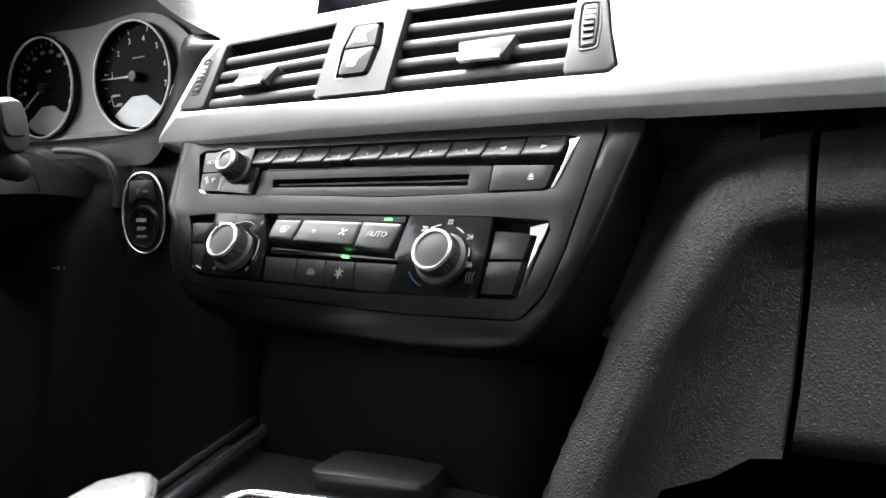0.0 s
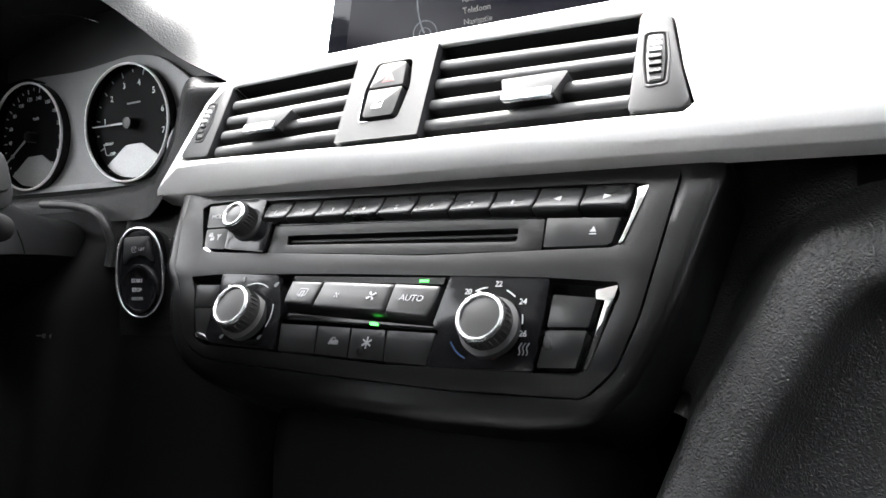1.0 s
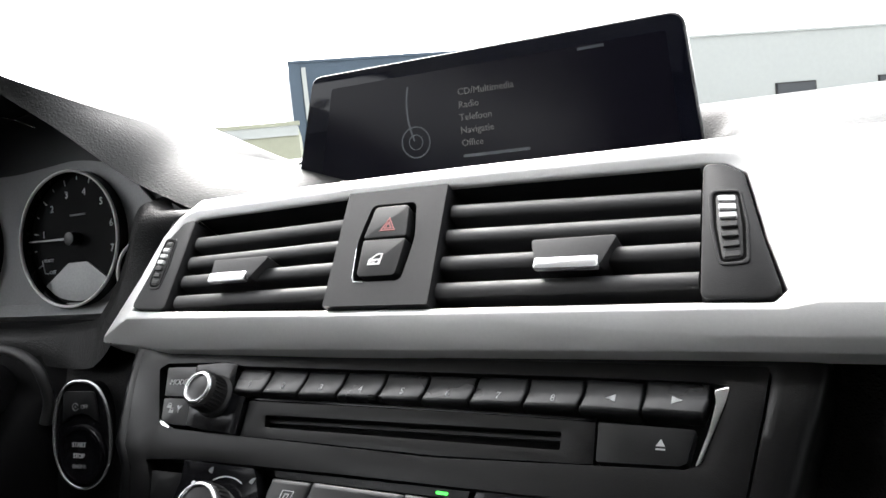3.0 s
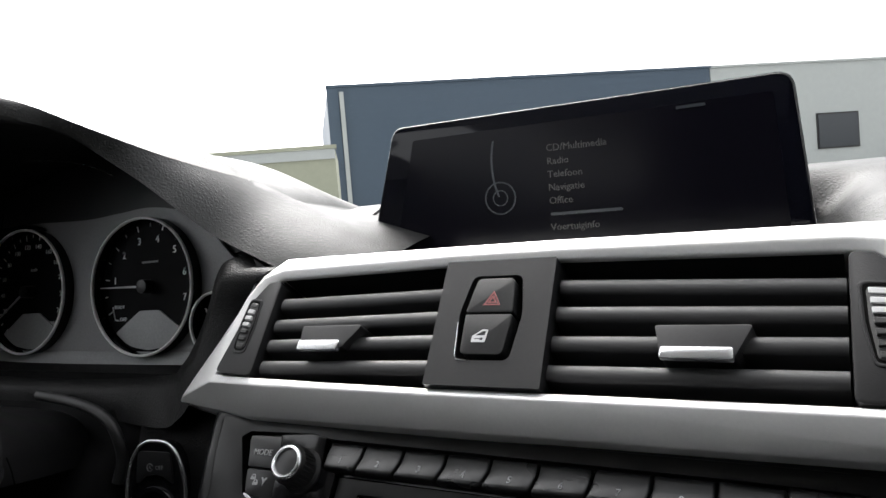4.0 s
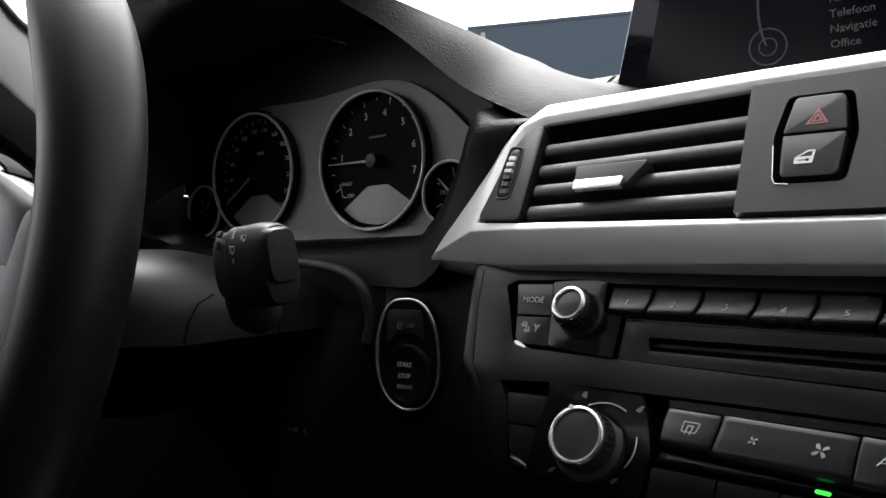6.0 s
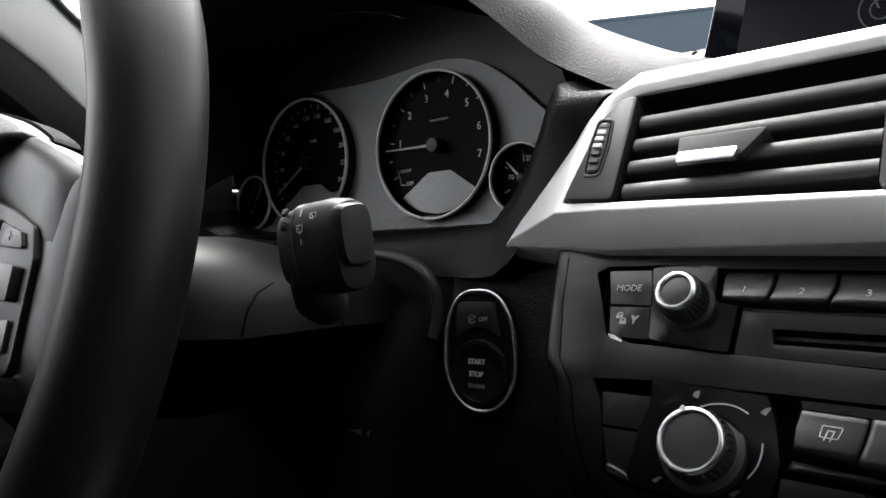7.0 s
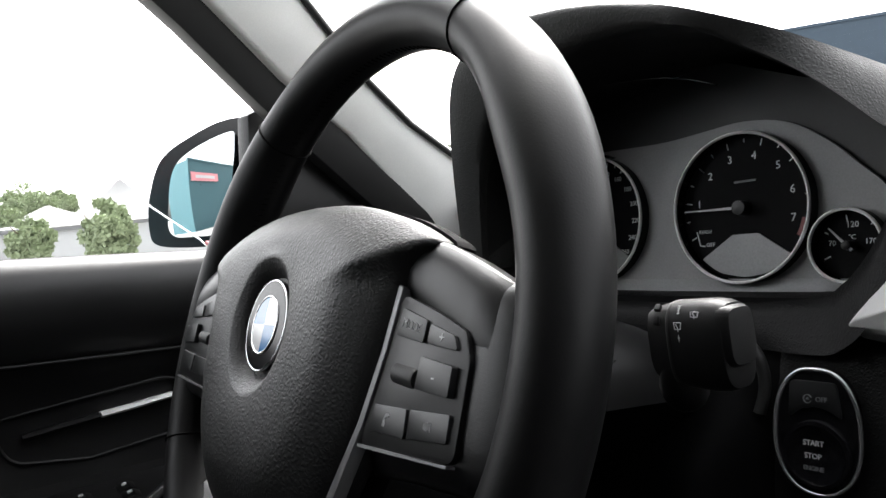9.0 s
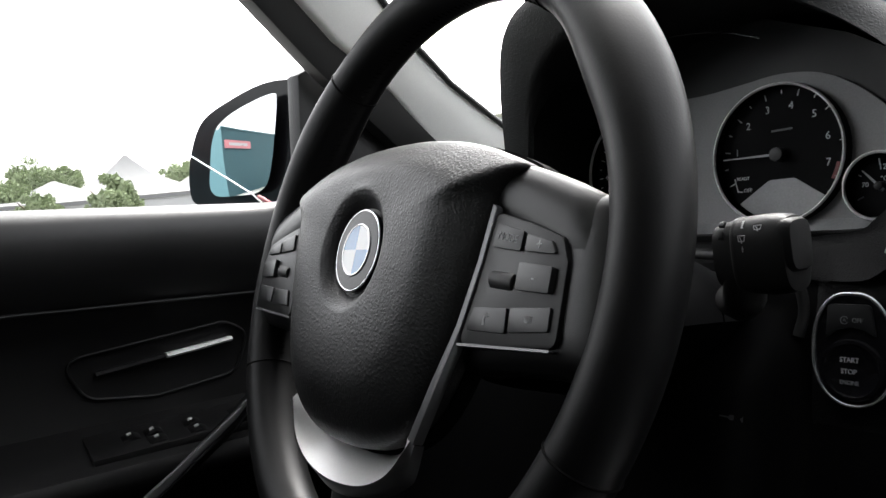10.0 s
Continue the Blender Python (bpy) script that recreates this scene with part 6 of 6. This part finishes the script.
# exterior mirror
def curvy(pts, n=5):
    """A closed outline through pts with no corners."""
    k = len(pts)
    out = []
    for i in range(k):
        a, b, c, d = (Vector(pts[(i + j) % k]) for j in (-1, 0, 1, 2))
        for t in (j / n for j in range(n)):
            out.append(tuple(0.5 * (2 * b + (c - a) * t + (2 * a - 5 * b + 4 * c - d) * t * t + (3 * b - a - 3 * c + d) * t ** 3)))
    return out


mo, mi = Vector((-1.085, 0.458, 0)), Vector((-0.855, 0.536, 0))
mu = (mi - mo).normalized()
mn = Vector((mu.y, -mu.x, 0))
MM = Matrix((mu, Vector((0, 0, 1)), mn)).transposed().to_4x4()
MM.translation = (mo.x, mo.y, 0.975)
em_ = thing("door_mirror", MM, "black exterior door mirror outside the driver's window", "door mirror")
shell = curvy(mm((-25, 26), (-8, 5), (71, -3), (146, -3), (220, 4), (262, 40), (270, 95), (248, 134), (172, 150), (85, 139), (20, 118), (-15, 72)))
glass = curvy(mm((36, 28), (50, 15), (92, 12), (131, 12), (155, 22), (170, 50), (181, 84), (189, 120), (182, 131), (120, 122), (76, 108), (56, 88), (44, 56)))
gcx, gcy = 0.12, 0.075
part("rim", plate(shell, [[(gcx + (x - gcx) * 1.01, gcy + (y - gcy) * 1.015) for x, y in glass]], -0.030, 0.004), M_SATIN, em_, "black mirror rim", bevel=0.003, seg=3)
part("housing", loft([[(gcx + (x - gcx) * s, gcy + (y - gcy) * s, z) for x, y in shell] for s, z in ((1.0, -0.020), (0.99, -0.05), (0.90, -0.085), (0.70, -0.11), (0.3, -0.12))]), M_GLOSS, em_, "rounded black housing", sharp=50)
m_mirror = bpy.data.materials.new("mirror_glass")
m_mirror.use_nodes = True
pb = m_mirror.node_tree.nodes["Principled BSDF"]
pb.inputs["Base Color"].default_value, pb.inputs["Metallic"].default_value, pb.inputs["Roughness"].default_value = (0.82, 0.86, 0.86, 1), 1.0, 0.015
dome = [[(gcx + (x - gcx) * k, gcy + (y - gcy) * k) for x, y in glass] for k in (0.01, 0.15, 0.3, 0.45, 0.6, 0.75, 0.9, 1.02)]
mg = part("mirror_glass", loft([[(x, y, -0.006 - ((x - gcx) ** 2 + (y - gcy) ** 2) / 2.1) for x, y in ring] for ring in dome], True, False), m_mirror, em_, "convex silvered mirror glass", sharp=180)
side_ = 1 if mg.data.polygons[len(mg.data.polygons) // 2].normal.z > 0 else -1
mg.data.normals_split_custom_set_from_vertices([side_ * Vector(((v.co.x - gcx) / 1.05, (v.co.y - gcy) / 1.05, 1)).normalized() for v in mg.data.vertices])
part("mount_foot", loft([[(-0.745, 0.46, 0.955), (-0.745, 0.54, 0.955), (-0.745, 0.54, 0.985), (-0.745, 0.46, 0.985)], [(-0.90, 0.50, 0.962), (-0.90, 0.555, 0.962), (-0.90, 0.555, 0.985), (-0.90, 0.50, 0.985)]]), M_SATIN, em_)
bpy.data.objects[em_.children[-1].name].matrix_local = MM.inverted()

# ---- closing body of the car ----
cb = thing("car_body", I4, "dark plain car cabin with a grey headliner", "car body", kind="structure")
# Unseen; its front edge is drawn forward to shade the fascia.
part("headliner", prism([(-0.60, -1.9), (0.60, -1.9), (0.60, 0.20), (0.40, 0.30), (0.0, 0.32), (-0.40, 0.30), (-0.60, 0.20)], 1.345, 1.375), M_LINING, cb)
part("floor_pan", box(-0.78, 0.78, -1.9, 1.2, 0.20, 0.26), M_CARPET, cb)
part("firewall", box(-0.78, 0.78, 1.12, 1.16, 0.22, 0.995), M_CARPET, cb)
part("opposite_door", loft([[(0.78, y, 0.22), (0.78, y, 0.98), (0.74, y, 0.985), (0.70, y, 0.96), (0.72, y, 0.8), (0.70, y, 0.76), (0.73, y, 0.7), (0.73, y, 0.22)] for y in (-1.9, 1.14)]), M_DOOR, cb)
# Unseen walls added behind the eye to block light, the right one higher.
part("rear_wall", box(-0.70, -0.12, -0.24, -0.18, 0.22, 1.05), M_CARPET, cb)
part("rear_wall", box(-0.12, 0.70, -0.24, -0.18, 0.22, 1.345), M_CARPET, cb)
# Added over the passenger window, unseen, to keep light off the dashboard.
part("side_wall", box(0.60, 0.64, -0.24, 0.42, 0.98, 1.345), M_CARPET, cb)
part("side_wall", box(-0.80, -0.765, -1.9, 1.14, 0.22, 0.955), M_CARPET, cb)
part("opposite_pillar", loft([[(-x, y, z) for x, y, z in r] for r in rings]), M_LINING, cb)

# ---- outside ----
m_asph = mat("pale_paving", (0.20, 0.20, 0.195), 0.9, fine=0.001, fade=3.0, blotch=0.2)
m_blue = mat("blue_wall_cladding", (0.034, 0.056, 0.082), 0.6, fade=0.3, blotch=0.06)
m_pale = mat("pale_wall_cladding", (0.30, 0.32, 0.31), 0.7, fade=0.3, blotch=0.04)
m_cream = mat("cream_wall", (0.24, 0.25, 0.19), 0.8, fade=0.5, blotch=0.06)
m_teal = mat("teal_wall_cladding", (0.024, 0.078, 0.094), 0.5, fade=0.3, blotch=0.05)
m_tent = mat("white_tent_canvas", (0.42, 0.425, 0.43), 0.8, fade=0.5, blotch=0.03)
m_roof = mat("grey_white_tent_roof", (0.15, 0.153, 0.155), 0.8, fade=0.5, blotch=0.03)
m_pane = mat("dark_window_pane", (0.03, 0.035, 0.04), 0.15)
m_leaf = mat("green_foliage", (0.25, 0.30, 0.18), 0.7, fade=1.0, blotch=0.25)
m_bark = mat("bark", (0.09, 0.07, 0.05), 0.9)
m_sign = mat("red_sign", (0.55, 0.20, 0.22), 0.5)
grd = new("ground", finish("ground", box(-900, 900, -900, 900, -0.4, 0.0), m_asph))
tagged(grd, "pale grey paved yard reaching to the horizon", "ground", kind="structure")


def building(name, label, p0, p1, h, depth, wall, ribs):
    a, b_ = Vector((*p0, 0)), Vector((*p1, 0))
    d = (b_ - a).normalized()
    nn = Vector((-d.y, d.x, 0))
    m = Matrix((d, nn, Vector((0, 0, 1)))).transposed().to_4x4()
    m.translation = a
    L = (b_ - a).length
    t = thing(name, m, label, "building")
    part("wall", box(0, L, 0, depth, 0, h), wall, t)
    part("roof_edge", box(-0.06, L + 0.06, -0.08, 0.25, h, h + 0.12), wall, t)
    if ribs:
        rb = bmesh.new()
        z = 0.25
        while z < h - 0.05:
            box(0, L, -0.008, 0, z, z + 0.30, rb)
            z += 0.32
        part("cladding_ribs", rb, wall, t)
    return t, L


t, L = building("warehouse", "dark blue ribbed warehouse seen through the windscreen", (-20.67, 31.25), (-4.64, 42.82), 7.53, 18, m_blue, True)
part("drain_pipe", box(0.55, 0.75, -0.16, -0.04, 0, 7.3), m_pale, t, "pale drain pipe")
part("flashing", box(-0.05, 0.5, -0.06, 0, 3.9, 7.5), m_blue, t)
t, L = building("office_building", "pale grey building with a dark window beside the warehouse", (-4.60, 42.85), (14.5, 56.63), 7.53, 14, m_pale, False)
for x0, z0, w, h in ((6.0, 3.0, 2.35, 1.75), (12.5, 3.0, 2.35, 1.75)):
    wn_ = part("window", box(x0 - 0.08, x0 + w + 0.08, -0.06, 0.0, z0 - 0.08, z0 + h + 0.08), M_SATIN, t, "dark window")
    part("pane", box(x0, x0 + w, -0.09, -0.06, z0, z0 + h), m_pane, wn_)
t, L = building("low_annex", "low cream annex wall in front of the warehouse", (-24.0, 14.2), (-13.60, 20.85), 3.42, 5, m_cream, False)
part("vent_stub", box(7.2, 7.55, 1, 1.35, 3.42, 3.78), m_cream, t)
part("band", box(0, L, -0.05, 0, 3.1, 3.42), m_pale, t)


def at(az, d):
    return (-math.sin(radians(az)) * d, math.cos(radians(az)) * d)


def tent(az, d, w, wall_h, peak, group):
    x, y = at(az, d)
    t = thing("pagoda_tent", pose(x, y, 0, 0, 0, az - 90), "white pagoda tent standing in the yard", "tent", group)
    h = w / 2
    base = [(-h, -h), (h, -h), (h, h), (-h, h)]
    part("canvas_wall", loft([[(px, py, z) for px, py in base] for z in (0.0, wall_h)]), m_tent, t)
    prof = ((1.04, wall_h - 0.15), (1.04, wall_h + 0.02), (0.62, wall_h + (peak - wall_h) * 0.22), (0.30, wall_h + (peak - wall_h) * 0.52), (0.10, wall_h + (peak - wall_h) * 0.85), (0.02, peak))
    part("canvas_roof", loft([[(px * s, py * s, z) for px, py in base] for s, z in prof]), m_roof, t, "pale grey canvas roof", sharp=20)


tent(76.97, 40, 7.5, 2.5, 4.65, "white tents")
tent(72.3, 44, 7, 2.6, 3.9, "white tents")
tent(81.6, 46, 10, 2.7, 4.1, "white tents")
tent(88.0, 42, 9, 2.6, 4.0, "white tents")


def tree(az, d, h, spread, trunk_h, seed, label, cat="tree"):
    rnd = random.Random(seed)
    x, y = at(az, d)
    t = thing("broadleaf_tree" if cat == "tree" else "leafy_shrub", pose(x, y, 0), label, cat, "trees in the yard")
    part("trunk", tube([(0, 0, 0), (0.05, 0.02, trunk_h * 0.6), (0.0, 0.05, trunk_h * 1.2), (0.1, 0.0, h * 0.75)], [0.14, 0.11, 0.08, 0.03], 8), m_bark, t)
    lb_ = bmesh.new()
    for k in range(5):
        a = rnd.random() * 6.28
        tube([(0, 0, trunk_h * (0.8 + 0.15 * k)), (math.cos(a) * spread * 0.35, math.sin(a) * spread * 0.35, trunk_h + (h - trunk_h) * (0.25 + 0.1 * k)), (math.cos(a) * spread * 0.7, math.sin(a) * spread * 0.7, trunk_h + (h - trunk_h) * (0.4 + 0.1 * k))], [0.06, 0.04, 0.015], 6, False, lb_)
    part("limbs", lb_, m_bark, t)
    clumps = []
    for _ in range(70):
        q = Vector((rnd.gauss(0, 1), rnd.gauss(0, 1), rnd.gauss(0, 1))).normalized() * rnd.random() ** 0.45
        clumps.append((q.x * spread * 0.85, q.y * spread * 0.85, (h + trunk_h) / 2 + q.z * (h - trunk_h) * 0.42, rnd.uniform(0.14, 0.30) * spread))
    vs, fs = [], []
    for cx_, cy_, cz_, r in clumps:
        for _ in range(130):
            q = Vector((rnd.gauss(0, 1), rnd.gauss(0, 1), rnd.gauss(0, 0.8))).normalized() * r * rnd.random() ** 0.4
            p = Vector((cx_, cy_, cz_)) + q
            if p.z > h:
                p.z = h - rnd.random() * 0.3
            u = Vector((rnd.gauss(0, 1), rnd.gauss(0, 1), rnd.gauss(0, 1))).normalized() * rnd.uniform(0.05, 0.11)
            w = u.orthogonal().normalized() * u.length * 0.6
            i = len(vs)
            vs += [p - u, p + w, p + u, p - w]
            fs.append((i, i + 1, i + 2, i + 3))
    me = bpy.data.meshes.new("crown")
    me.from_pydata(vs, [], fs)
    me.materials.append(m_leaf)
    ob = new("crown", me)
    ob.parent = t
    tagged(ob, "many small green leaves", kind="stuff")


tree(82.9, 50, 6.0, 1.75, 2.6, 1, "green broadleaf tree beside the tents")
tree(82.8, 30, 2.75, 0.9, 0.8, 2, "small green broadleaf tree beside the tents")
tree(78.1, 27, 3.0, 1.0, 0.2, 3, "leafy green shrub in front of the tents", "shrub")
tree(73.5, 62, 6.0, 2.0, 3.0, 4, "green broadleaf tree behind the tents")
tree(80.7, 70, 7.0, 1.5, 4.8, 5, "green broadleaf tree behind the tents")
tree(84.9, 40, 4.3, 1.6, 1.4, 6, "small green broadleaf tree beside the tents")
t, L = building("teal_building", "teal building with a red sign, seen in the door mirror", (-12.5, -34.6), (-15.1, -17.6), 4.5, 4.6, m_teal, False)
part("sign", box(L - 5.3, L - 0.4, -0.15, 0, 3.2, 3.75), m_sign, t, "red sign with one pale bar")
part("sign", box(L - 4.6, L - 1.1, -0.18, -0.15, 3.38, 3.58), m_tent, t)

# ---- cord at the window sill ----
wc = thing("window_cord", I4, "thin pale cord sticking up from the window sill", "cord")
part("cord", tube([(-0.754, 0.437, 0.962), (-0.770, 0.428, 0.979), (-0.823, 0.406, 1.012), (-0.852, 0.394, 1.030)], 0.0009, 6), M_ENAMELWHITE, wc, sharp=80)
part("red_end", tube([(-0.752, 0.440, 0.966), (-0.756, 0.434, 0.972), (-0.762, 0.432, 0.975)], 0.0022, 8), m_sign, wc, "small red end", sharp=80)
